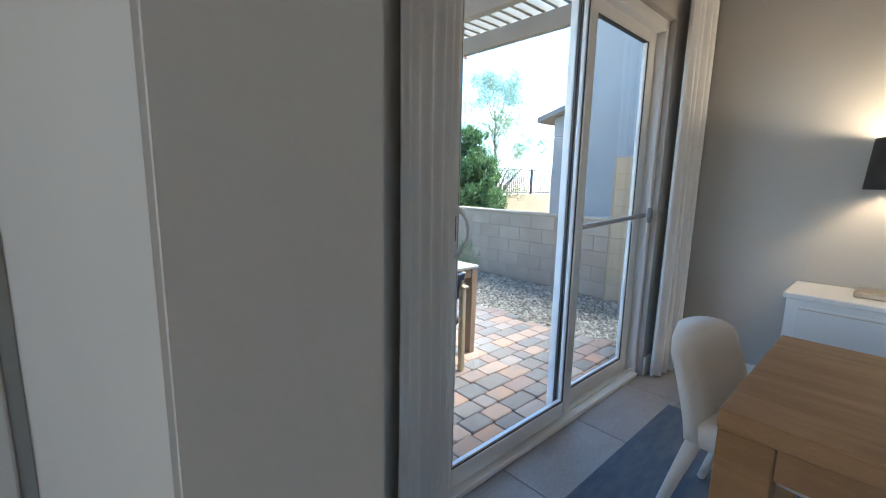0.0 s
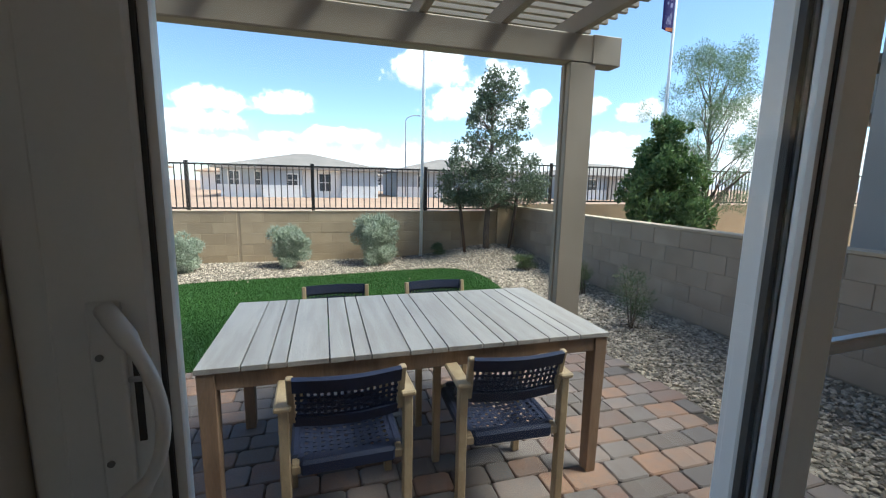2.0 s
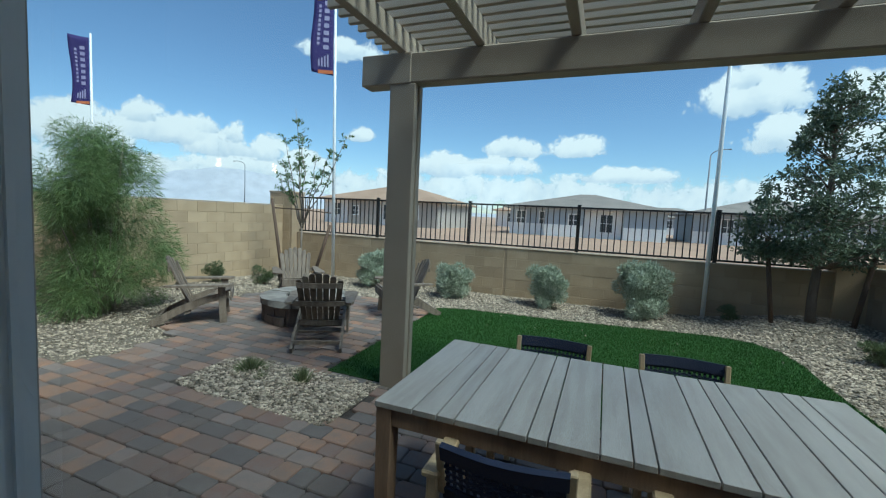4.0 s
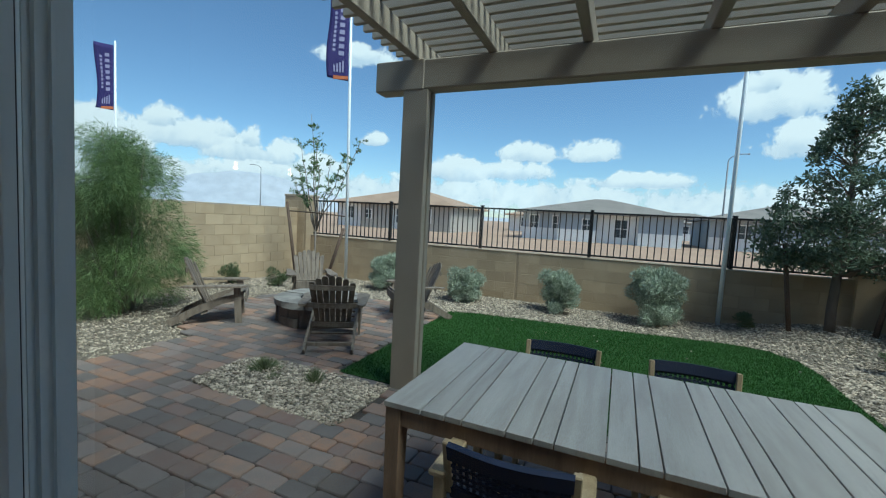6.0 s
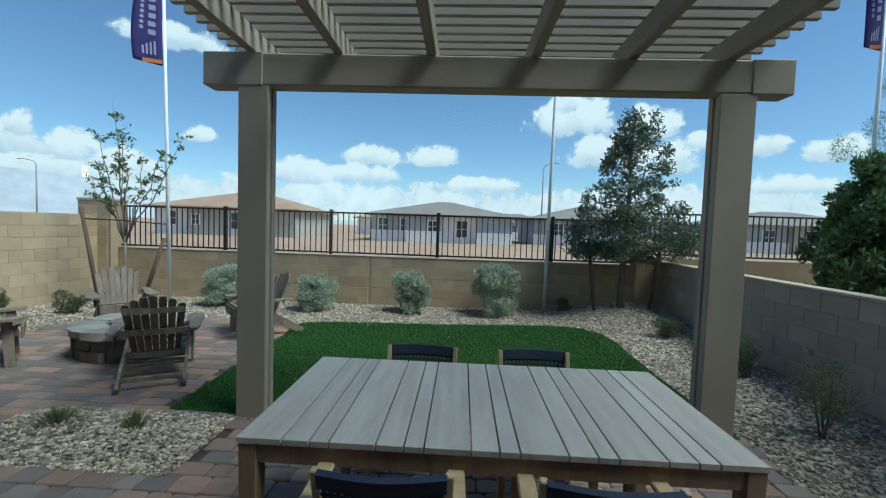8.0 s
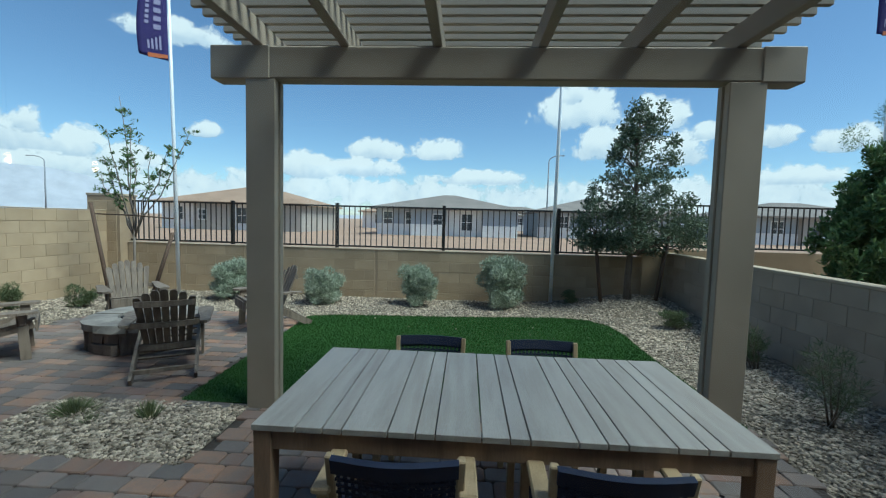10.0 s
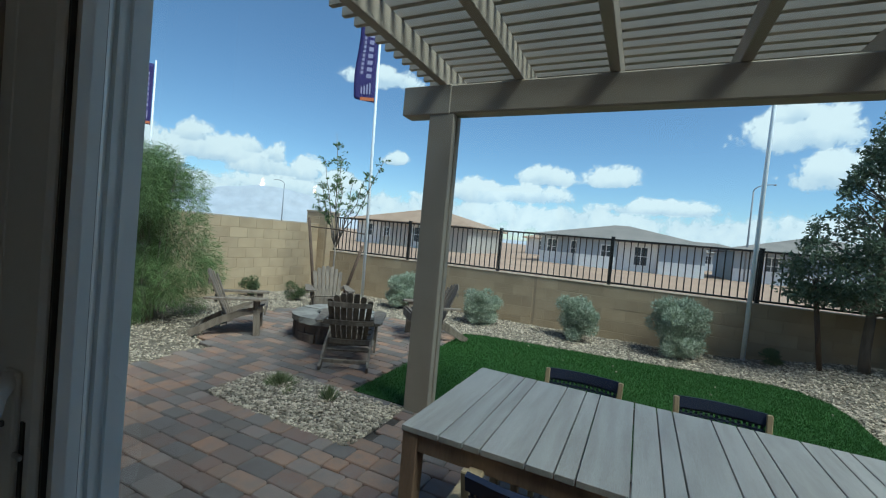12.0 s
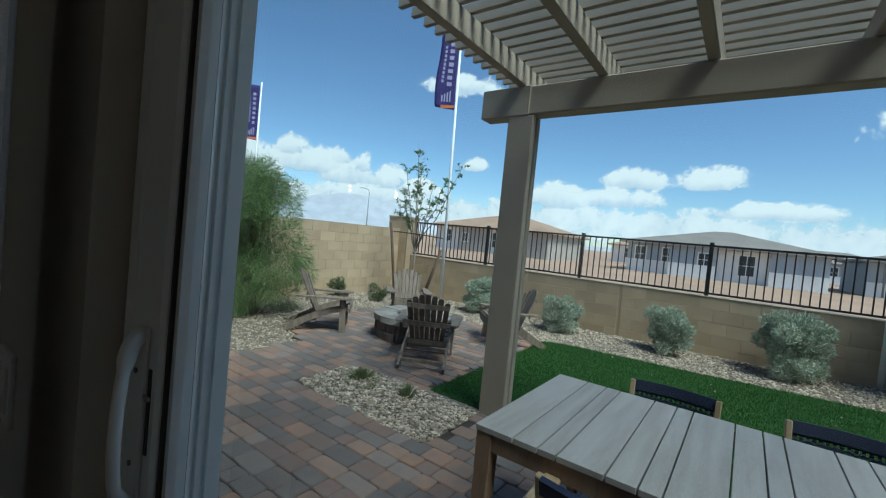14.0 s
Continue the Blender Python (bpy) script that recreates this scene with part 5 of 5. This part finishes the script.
def far_house(x, y, w, depth, eave, peak, wall_mats, roof_mat, wins, label, turn=0.0, hip=0.32):
    h = thing("far_house", label, "house", pose(x, y, -0.2, 0, 0, turn), "houses beyond the fence")
    n = len(wall_mats)
    for i, mm in enumerate(wall_mats):
        xa, xb = -w / 2 + w * i / n, -w / 2 + w * (i + 1) / n
        bm = bmesh.new()
        box(bm, xa, xb, -0.5 * (i % 2), depth, 0, eave)
        part("wall", bm, mm, h)
        if mm is M_H_GREY:
            bm = bmesh.new()
            box(bm, xa + 0.01, xb - 0.01, -0.5 * (i % 2) - 0.06, -0.5 * (i % 2) - 0.002, 0, 1.25)
            part("wainscot", bm, M_H_WHITE, h)
    bm = bmesh.new()
    o = 0.6
    q = [bm.verts.new(p) for p in ((-w / 2 - o, -0.5 - o, eave), (w / 2 + o, -0.5 - o, eave), (w / 2 + o, depth + o, eave), (-w / 2 - o, depth + o, eave))]
    ra = bm.verts.new((-w / 2 + w * hip, depth / 2, peak))
    rb = bm.verts.new((w / 2 - w * hip, depth / 2, peak))
    q2 = [bm.verts.new(v.co - Vector((0, 0, 0.2))) for v in q]
    bm.faces.new((q[0], q[1], rb, ra))
    bm.faces.new((q[1], q[2], rb))
    bm.faces.new((q[2], q[3], ra, rb))
    bm.faces.new((q[3], q[0], ra))
    for i in range(4):
        bm.faces.new((q[i], q2[i], q2[(i + 1) % 4], q[(i + 1) % 4]))
    bm.faces.new(q2[::-1])
    part("roof", bm, roof_mat, h)
    for wx, wz, ww, wh in wins:
        i = min(n - 1, max(0, int((wx + w / 2) / w * n)))
        yf = -0.5 * (i % 2)
        bm = bmesh.new()
        for a, b, c_, d_ in ((wx - ww / 2 - 0.1, wx - ww / 2, wz - 0.1, wz + wh + 0.1), (wx + ww / 2, wx + ww / 2 + 0.1, wz - 0.1, wz + wh + 0.1),
                             (wx - ww / 2, wx + ww / 2, wz - 0.1, wz), (wx - ww / 2, wx + ww / 2, wz + wh, wz + wh + 0.1),
                             (wx - 0.03, wx + 0.03, wz, wz + wh), (wx - ww / 2, wx + ww / 2, wz + wh * 0.5 - 0.03, wz + wh * 0.5 + 0.03)):
            box(bm, a, b, yf - 0.07, yf - 0.003, c_, d_)
        win = part("window", bm, M_H_WHITE, h)
        bm = bmesh.new()
        box(bm, wx - ww / 2, wx + ww / 2, yf - 0.03, yf - 0.004, wz, wz + wh)
        part("pane", bm, M_H_GLASS, win)


far_house(-0.3, 46.0, 15.0, 12, 3.0, 4.75, [M_H_GREY, M_H_GREY, M_H_WHITE, M_H_GREY], M_ROOF_GREY,
          [(-6.3, 1.0, 0.9, 1.5), (-3.9, 1.0, 0.9, 1.5), (0.4 - 1.3, 1.2, 0.9, 1.1), (2.2, 0.7, 1.1, 1.7)], "single-storey grey and white house with hipped tile roof", 0, 0.45)
far_house(-24.0, 46.0, 16.0, 12, 3.1, 5.2, [M_H_WHITE, M_H_TAN, M_H_WHITE, M_H_TAN], M_ROOF_TAN,
          [(-6.0, 1.1, 0.9, 1.4), (-3.0, 1.2, 0.8, 1.0), (1.2, 0.8, 1.0, 1.7), (5.0, 1.0, 1.0, 1.5)], "single-storey cream house with tan tile roof", 0, 0.42)
far_house(18.0, 50.0, 16.0, 12, 3.1, 4.9, [M_H_GREY, M_H_GREY, M_H_GREY], M_ROOF_GREY,
          [(-5, 1.0, 1.0, 1.5), (0, 1.0, 1.0, 1.5), (5, 1.0, 1.0, 1.5)], "single-storey grey house with hipped tile roof", 0, 0.42)
far_house(40.0, 48.0, 17.0, 12, 3.1, 4.9, [M_H_GREY, M_H_TAN, M_H_GREY], M_ROOF_GREY,
          [(-5, 1.0, 1.2, 1.5), (-1, 1.0, 1.0, 1.5), (5, 1.0, 1.0, 1.5)], "single-storey blue-grey house with tile roof", 0, 0.4)
far_house(-9.5, 78.0, 16.0, 12, 3.1, 5.0, [M_H_WHITE, M_H_TAN, M_H_WHITE], M_ROOF_TAN,
          [(-5, 1.0, 1.2, 1.5), (0, 1.0, 1.0, 1.5), (5, 1.0, 1.0, 1.5)], "single-storey white house farther down the street", 0, 0.4)
far_house(12, 84.0, 18.0, 12, 3.1, 5.0, [M_H_WHITE, M_H_GREY, M_H_WHITE], M_ROOF_GREY,
          [(-5, 1.0, 1.2, 1.5), (0, 1.0, 1.0, 1.5), (5, 1.0, 1.0, 1.5)], "single-storey white house farther down the street", 0, 0.4)

# ---------------- house next door ----------------
nbr = thing("next_house", "grey stucco two-storey house behind the side wall", "house")
bm = bmesh.new()
box(bm, 7.2, 15.0, -6.0, 4.27, -0.2, 5.6, 0.01)
part("wall", bm, M_NBR, nbr)
bm = bmesh.new()
box(bm, 7.2, 7.62, 4.56, 4.92, -0.2, 2.26, 0.01)
part("porch_post", bm, M_NBR, nbr)
bm = bmesh.new()
box(bm, 7.2, 15.0, 4.272, 4.92, 2.262, 2.66, 0.01)
part("porch_beam", bm, M_NBR, nbr)
bm = bmesh.new()
q = [(7.0, 4.275, 2.86), (15.0, 4.275, 2.86), (15.0, 5.15, 2.60), (7.0, 5.15, 2.60)]
up = [bm.verts.new(p) for p in q]
dn = [bm.verts.new((p[0], p[1], p[2] - 0.09)) for p in q]
bm.faces.new(up)
bm.faces.new(dn[::-1])
for i in range(4):
    bm.faces.new((up[i], dn[i], dn[(i + 1) % 4], up[(i + 1) % 4]))
part("porch_roof", bm, M_ROOF_GREY, nbr)

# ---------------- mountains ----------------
# distance haze is painted in as a pale blue-grey base colour
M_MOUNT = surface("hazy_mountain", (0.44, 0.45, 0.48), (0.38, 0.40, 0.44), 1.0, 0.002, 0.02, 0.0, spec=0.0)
bm = bmesh.new()
cols = 150
prev = None
for i in range(cols + 1):
    az = -78 + 150 * i / cols
    t = (az + 50) / 9.0
    e = 4.0 * math.exp(-(t * t)) * 0.75 + 1.9 + 1.1 * math.exp(-((az + 44) / 7) ** 2) + 0.55 * noise.noise(Vector((az * 0.13, 0, 0))) + 0.22 * noise.noise(Vector((az * 0.55, 3, 0)))
    if az > -34:
        e = 1.9 + 0.3 * noise.noise(Vector((az * 0.1, 7, 0)))
        e -= min(1.2, (az + 34) * 0.2) * (1 if az < 25 else 0.3)
    e *= 0.78
    a = radians(az)
    D0, D1 = 1700, 1900
    cur = [bm.verts.new((D0 * math.sin(a), D0 * math.cos(a), -30)),
           bm.verts.new(((D0 + 120) * math.sin(a), (D0 + 120) * math.cos(a), D0 * math.tan(radians(max(0.3, e))) * 0.5)),
           bm.verts.new((D1 * math.sin(a), D1 * math.cos(a), D1 * math.tan(radians(max(0.3, e)))))]
    if prev:
        for k in range(2):
            bm.faces.new((prev[k], cur[k], cur[k + 1], prev[k + 1])).smooth = True
    prev = cur
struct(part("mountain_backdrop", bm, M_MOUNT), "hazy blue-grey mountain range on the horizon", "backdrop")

# ---------------- clouds ----------------
M_CLOUD = bpy.data.materials.new("cumulus")
M_CLOUD.use_nodes = True
nt = M_CLOUD.node_tree
nt.nodes.clear()
co = nt.nodes.new("ShaderNodeOutputMaterial")
tc = nt.nodes.new("ShaderNodeTexCoord")
at1 = nt.nodes.new("ShaderNodeAttribute")
at1.attribute_name = "body"
at2 = nt.nodes.new("ShaderNodeAttribute")
at2.attribute_name = "lit"
n1 = noise_node(nt, tc.outputs["Object"], 0.0095, 12.0, 0.62, 0.25)
n2 = noise_node(nt, tc.outputs["Object"], 0.0016, 4.0, 0.5)
f = math_node(nt, "ADD", at1.outputs["Fac"], math_node(nt, "MULTIPLY_ADD", n1, 2.3, -1.15))
f = math_node(nt, "ADD", f, math_node(nt, "MULTIPLY_ADD", n2, 0.9, -0.45))
mask = ramp01(nt, f, 0.14, 0.50)
shade = math_node(nt, "ADD", at2.outputs["Fac"], math_node(nt, "MULTIPLY_ADD", n1, 1.1, -0.55))
ccol = mix_node(nt, ramp01(nt, shade, 0.15, 0.75), (0.66, 0.74, 0.84), (1.0, 1.0, 0.99))
em = nt.nodes.new("ShaderNodeEmission")
em.inputs["Strength"].default_value = 0.68
nt.links.new(ccol, em.inputs["Color"])
trn = nt.nodes.new("ShaderNodeBsdfTransparent")
mxs = nt.nodes.new("ShaderNodeMixShader")
nt.links.new(mask, mxs.inputs[0])
nt.links.new(trn.outputs[0], mxs.inputs[1])
nt.links.new(em.outputs[0], mxs.inputs[2])
nt.links.new(mxs.outputs[0], co.inputs["Surface"])
# azimuth, elevation, half width and half height of the cloud masses, in degrees
MASSES = [(-54, 7.6, 6.5, 2.4), (-57, 9.0, 2.4, 1.6), (-51, 8.6, 2.2, 1.5), (-48.1, 8.0, 1.8, 1.8), (-44.6, 6.4, 3.8, 2.0), (-49.5, 6.6, 5.0, 2.2), (-41, 5.6, 4.0, 1.6), (-46, 4.4, 9, 1.8),
          (-35.4, 19.4, 5.4, 1.6), (-32.9, 9.6, 2.0, 1.1), (-21.5, 6.2, 4.4, 2.2), (-12.4, 8.9, 4.4, 1.7), (-14.0, 6.4, 5.6, 1.5), (-3.9, 9.0, 4.4, 1.5),
          (2, 5.6, 8.5, 1.3), (14.2, 13.6, 6.0, 3.0), (13.2, 15.6, 2.6, 2.0), (17.5, 9.8, 4.4, 2.8), (23.2, 12.6, 3.4, 2.4), (24, 8.6, 5, 2.4), (28.2, 10.6, 1.4, 1.2),
          (34.9, 9.6, 2.0, 1.5), (40.3, 8.7, 3.2, 1.5), (37, 5.3, 5, 1.1), (-62, 6, 5, 3), (52, 7, 7, 3)]
ca, ce = 420, 130
verts, body, lit = [], [], []
for i in range(ca + 1):
    az = -80 + 160 * i / ca
    for j in range(ce + 1):
        el = 0.2 + 34 * j / ce
        R = 2300
        verts.append((R * math.cos(radians(el)) * math.sin(radians(az)), R * math.cos(radians(el)) * math.cos(radians(az)), R * math.sin(radians(el))))
        best, light = -0.7, 0.5
        for ma, me_, wa, we in MASSES:
            dy = (el - me_) / (1.2 * we)
            if dy < 0:
                dy *= 1.9
            q = 1.0 - (((az - ma) / (1.12 * wa)) ** 2 + dy * dy * 0.8) ** 0.75
            if q > best:
                best, light = q, 0.5 + 0.55 * (el - me_) / we
        low = 1.2 * math.exp(-((el - 3.2) / 3.2) ** 2) - 0.52
        body.append(max(best, low))
        lit.append(light if best > low else 0.55)
faces = [(i * (ce + 1) + j, (i + 1) * (ce + 1) + j, (i + 1) * (ce + 1) + j + 1, i * (ce + 1) + j + 1) for i in range(ca) for j in range(ce)]
me = raw_mesh("sky_backdrop", verts, faces, M_CLOUD, True)
for nm, vals in (("body", body), ("lit", lit)):
    a = me.attributes.new(nm, "FLOAT", "POINT")
    a.data.foreach_set("value", np.array(vals, dtype=np.float32))
struct(new("sky_backdrop", me), "white fair-weather cumulus clouds in a blue sky", "backdrop")

# ---------------- lawn ----------------
LAWN = [(-0.31, 4.52), (4.06, 4.52), (4.06, 6.3), (4.10, 7.1), (4.05, 7.55), (3.85, 7.86), (3.45, 7.98), (2.8, 7.90), (1.6, 7.74), (0.6, 7.66), (-0.1, 7.58), (-0.40, 7.45)]
bm = bmesh.new()
top = [bm.verts.new((x, y, 0.004)) for x, y in LAWN]
low = [bm.verts.new((x, y, -0.06)) for x, y in LAWN]
bm.faces.new(top)
for i in range(len(LAWN)):
    bm.faces.new((low[i], low[(i + 1) % len(LAWN)], top[(i + 1) % len(LAWN)], top[i]))
lawn = struct(part("lawn", bm, M_TURF), "bright green artificial turf lawn with curved corner", "lawn")


def inside(px, py, poly):
    """Which of the points lie in the polygon."""
    r = np.zeros(len(px), bool)
    n = len(poly)
    for i in range(n):
        (xa, ya), (xb, yb) = poly[i], poly[(i + 1) % n]
        cross = ((ya > py) != (yb > py)) & (px < (xb - xa) * (py - ya) / ((yb - ya) or 1e-9) + xa)
        r ^= cross
    return r


M_BLADE = leaf_material("turf_blade", (0.028, 0.085, 0.014), (0.060, 0.15, 0.026), 0.6, 0.2)
nb = 150000
bx, by = RNG.uniform(-0.45, 4.15, nb), RNG.uniform(4.5, 8.0, nb)
ok = inside(bx, by, LAWN)
bx, by = bx[ok], by[ok]
n = len(bx)
ang, hh = RNG.uniform(0, 6.283, n), RNG.uniform(0.014, 0.030, n)
lx, ly = RNG.normal(0, 0.010, n), RNG.normal(0, 0.010, n)
wv = 0.0032
v = np.stack([np.stack([bx - wv * np.cos(ang), by - wv * np.sin(ang), np.full(n, 0.003)], 1),
              np.stack([bx + wv * np.cos(ang), by + wv * np.sin(ang), np.full(n, 0.003)], 1),
              np.stack([bx + lx, by + ly, 0.003 + hh], 1)], 1).reshape(-1, 3)
fidx = np.arange(3 * n).reshape(-1, 3)
tagged(new("turf_blades", raw_mesh("turf_blades", v.tolist(), fidx.tolist(), M_BLADE)), "short green artificial grass blades", "grass", kind="stuff")
bm = bmesh.new()
for k in range(26):
    a, b = random.uniform(-0.2, 3.9), random.uniform(4.7, 7.5)
    bmesh.ops.create_icosphere(bm, subdivisions=1, radius=random.uniform(0.006, 0.013), matrix=Matrix.Translation((a, b, 0.028)))
tagged(part("turf_litter", bm, M_STONE), "few pale stones and bits lying on the turf", "litter", kind="stuff")

# ---------------- gravel ----------------
PAVED = [(-5.1, 1.70), (4.05, 1.70), (4.05, 4.50), (-0.33, 4.50), (-0.42, 7.48), (-1.6, 7.62), (-2.9, 7.55), (-3.45, 7.0), (-3.6, 6.2), (-3.3, 5.4), (-2.85, 4.80),
         (-2.36, 4.56), (-2.30, 4.1), (-2.42, 3.55), (-3.2, 3.42), (-5.1, 3.42)]
ISLAND = [(-1.25, 3.74), (-0.9, 3.69), (0.28, 3.69), (0.28, 4.48), (-1.15, 4.48), (-1.30, 4.3)]


def stones(name, x0, x1, y0, y1, count, s0, s1, keep, label, lift=0.0):
    px, py = RNG.uniform(x0, x1, count), RNG.uniform(y0, y1, count)
    ok = keep(px, py)
    px, py = px[ok], py[ok]
    n = len(px)
    ico = bmesh.new()
    bmesh.ops.create_icosphere(ico, subdivisions=1, radius=1.0)
    base_v = np.array([v.co[:] for v in ico.verts])
    base_f = np.array([[v.index for v in f.verts] for f in ico.faces])
    ico.free()
    nv = len(base_v)
    s = RNG.uniform(s0, s1, (n, 1, 1)) * RNG.uniform(0.6, 1.25, (n, 1, 3)) * np.array([1.1, 0.9, 0.62])
    wob = RNG.uniform(0.72, 1.2, (n, nv, 1))
    V = base_v[None] * wob * s
    a = RNG.uniform(0, 6.283, (n, 1))
    x = V[:, :, 0] * np.cos(a) - V[:, :, 1] * np.sin(a)
    y = V[:, :, 0] * np.sin(a) + V[:, :, 1] * np.cos(a)
    zb = np.array([bed_z(float(p), float(q)) for p, q in zip(px, py)])
    z = V[:, :, 2] + zb[:, None] + lift + RNG.uniform(0.0, 0.014, (n, 1))
    P = np.stack([x + px[:, None], y + py[:, None], z], 2).reshape(-1, 3)
    F = (base_f[None] + (np.arange(n) * nv)[:, None, None]).reshape(-1, 3)
    tagged(new(name, raw_mesh(name, P.tolist(), F.tolist(), M_STONE)), label, "gravel", kind="stuff")


def in_beds(px, py):
    return ~inside(px, py, PAVED) & ~inside(px, py, LAWN)


stones("gravel", 0.0, 5.56, 7.3, 9.35, 13000, 0.010, 0.022, in_beds, "loose tan and cream landscape gravel by the wall")
stones("gravel", 4.05, 5.58, 1.8, 7.5, 15000, 0.010, 0.023, in_beds, "loose tan and cream landscape gravel beside the patio")
stones("gravel", -5.1, 0.0, 7.3, 9.35, 12500, 0.010, 0.022, in_beds, "loose tan and cream landscape gravel by the wall")
stones("gravel", -5.1, -2.2, 3.4, 7.4, 12500, 0.009, 0.020, in_beds, "loose tan and cream landscape gravel under the tall shrub")


def bed_island(px, py):
    return inside(px, py, ISLAND)


stones("gravel", -1.35, 0.3, 3.66, 4.48, 4600, 0.010, 0.021, bed_island, "loose tan gravel island set in the pavers", 0.036)

# ---------------- pavers ----------------
bm = bmesh.new()
sv = [bm.verts.new((x, y, -0.022)) for x, y in PAVED]
bm.faces.new(sv)
pavement = struct(part("pavement", bm, M_SAND), "multi-tone tumbled concrete paver patio with sand joints", "pavement")
bm = bmesh.new()
iv = [bm.verts.new((x, y, -0.010)) for x, y in ISLAND]
bm.faces.new(iv)
struct(part("gravel_bed_2", bm, M_GRAVELBED), "gravel bed set in the pavers", "gravel bed")


def paver_mesh(lx, ly, seed):
    rr = random.Random(seed)
    b = bmesh.new()
    hx, hy = lx / 2 - 0.0018, ly / 2 - 0.0018
    c = 0.014

    def ring(inset, z, wob):
        pts = [(-hx + c, -hy), (hx - c, -hy), (hx, -hy + c), (hx, hy - c), (hx - c, hy), (-hx + c, hy), (-hx, hy - c), (-hx, -hy + c)]
        out = []
        for x, y in pts:
            k = 1 - inset / max(hx, hy)
            out.append(b.verts.new((x * (1 - inset / hx) + rr.uniform(-wob, wob), y * (1 - inset / hy) + rr.uniform(-wob, wob), z + rr.uniform(-wob, wob) * 0.4)))
        return out
    r0, r1, r2 = ring(0, -0.03, 0.001), ring(0.0, -0.008, 0.0015), ring(0.007, 0.0, 0.0015)
    for p, q in ((r0, r1), (r1, r2)):
        for i in range(8):
            b.faces.new((p[i], p[(i + 1) % 8], q[(i + 1) % 8], q[i])).smooth = p is r1
    b.faces.new(r2)
    return mesh_of("paver", b, M_PAVER)


PM = {(w, d): [paver_mesh(w, d, 10 * s + int(100 * w)) for s in range(2)] for w in (0.13, 0.19, 0.25) for d in (0.135, 0.16)}
laid = []
y = 1.70
row = 0
while y < 7.7:
    d = 0.135 if row % 3 != 1 else 0.16
    x = -5.1 - random.uniform(0, 0.2)
    while x < 4.1:
        w = random.choice((0.13, 0.19, 0.19, 0.25))
        laid.append((x + w / 2, y + d / 2, w, d))
        x += w
    y += d
    row += 1
lp = np.array([(a, b) for a, b, _, _ in laid])
ok = inside(lp[:, 0], lp[:, 1], PAVED) & ~inside(lp[:, 0], lp[:, 1], ISLAND)
laid = [l for l, o in zip(laid, ok) if o]
laid.sort(key=lambda l: (l[0] - 1.0) ** 2 * 0.8 + (l[1] - 2.6) ** 2)
for x, y, w, d in laid[:300]:
    o = piece("paver", random.choice(PM[w, d]), pavement, x, y, random.uniform(-0.004, 0.001))
    o.rotation_euler = (random.gauss(0, 0.008), random.gauss(0, 0.008), random.gauss(0, 0.012))
M_PAVER_FAR = surface("tumbled_paver_far", (0.3, 0.25, 0.2), (0.19, 0.165, 0.15), 0.85, 9, 140, 0.6, island=0.12, spec=0.35, dist=0.005,
                      tones=((0.176, 0.138, 0.116), (0.285, 0.176, 0.123), (0.151, 0.125, 0.113), (0.329, 0.190, 0.123), (0.187, 0.126, 0.100), (0.147, 0.120, 0.105), (0.294, 0.187, 0.132), (0.237, 0.179, 0.149), (0.201, 0.126, 0.098), (0.169, 0.136, 0.117)))
V, F = [], []
for x, y, w, d in laid[300:]:
    me = random.choice(PM[w, d])
    n0 = len(V)
    rz, dz = random.gauss(0, 0.012), random.uniform(-0.004, 0.001)
    V += [(x + v.co.x * math.cos(rz) - v.co.y * math.sin(rz), y + v.co.x * math.sin(rz) + v.co.y * math.cos(rz), v.co.z + dz) for v in me.vertices]
    F += [tuple(n0 + i for i in p.vertices) for p in me.polygons]
rest = new("far_pavers", raw_mesh("far_pavers", V, F, M_PAVER_FAR))
rest.parent = pavement
tagged(rest, kind="stuff")

# ---------------- floor tiles ----------------
b = bmesh.new()
box(b, -0.298, 0.298, -0.148, 0.148, -0.006, 0.0, 0.0015)
tile_me = mesh_of("tile", b, M_TILE)
for j in range(12):
    for i in range(12):
        tx = -2.7 + 0.6 * i + (0.3 if j % 2 else 0)
        ty = 1.37 - 0.3 * j
        if tx < 3.35:
            piece("tile", tile_me, floor, tx, ty, FZ)

# ---------------- wall blocks ----------------
for nm, me, par, loc in LAST_PIECES:
    piece(nm, me, par, *loc)
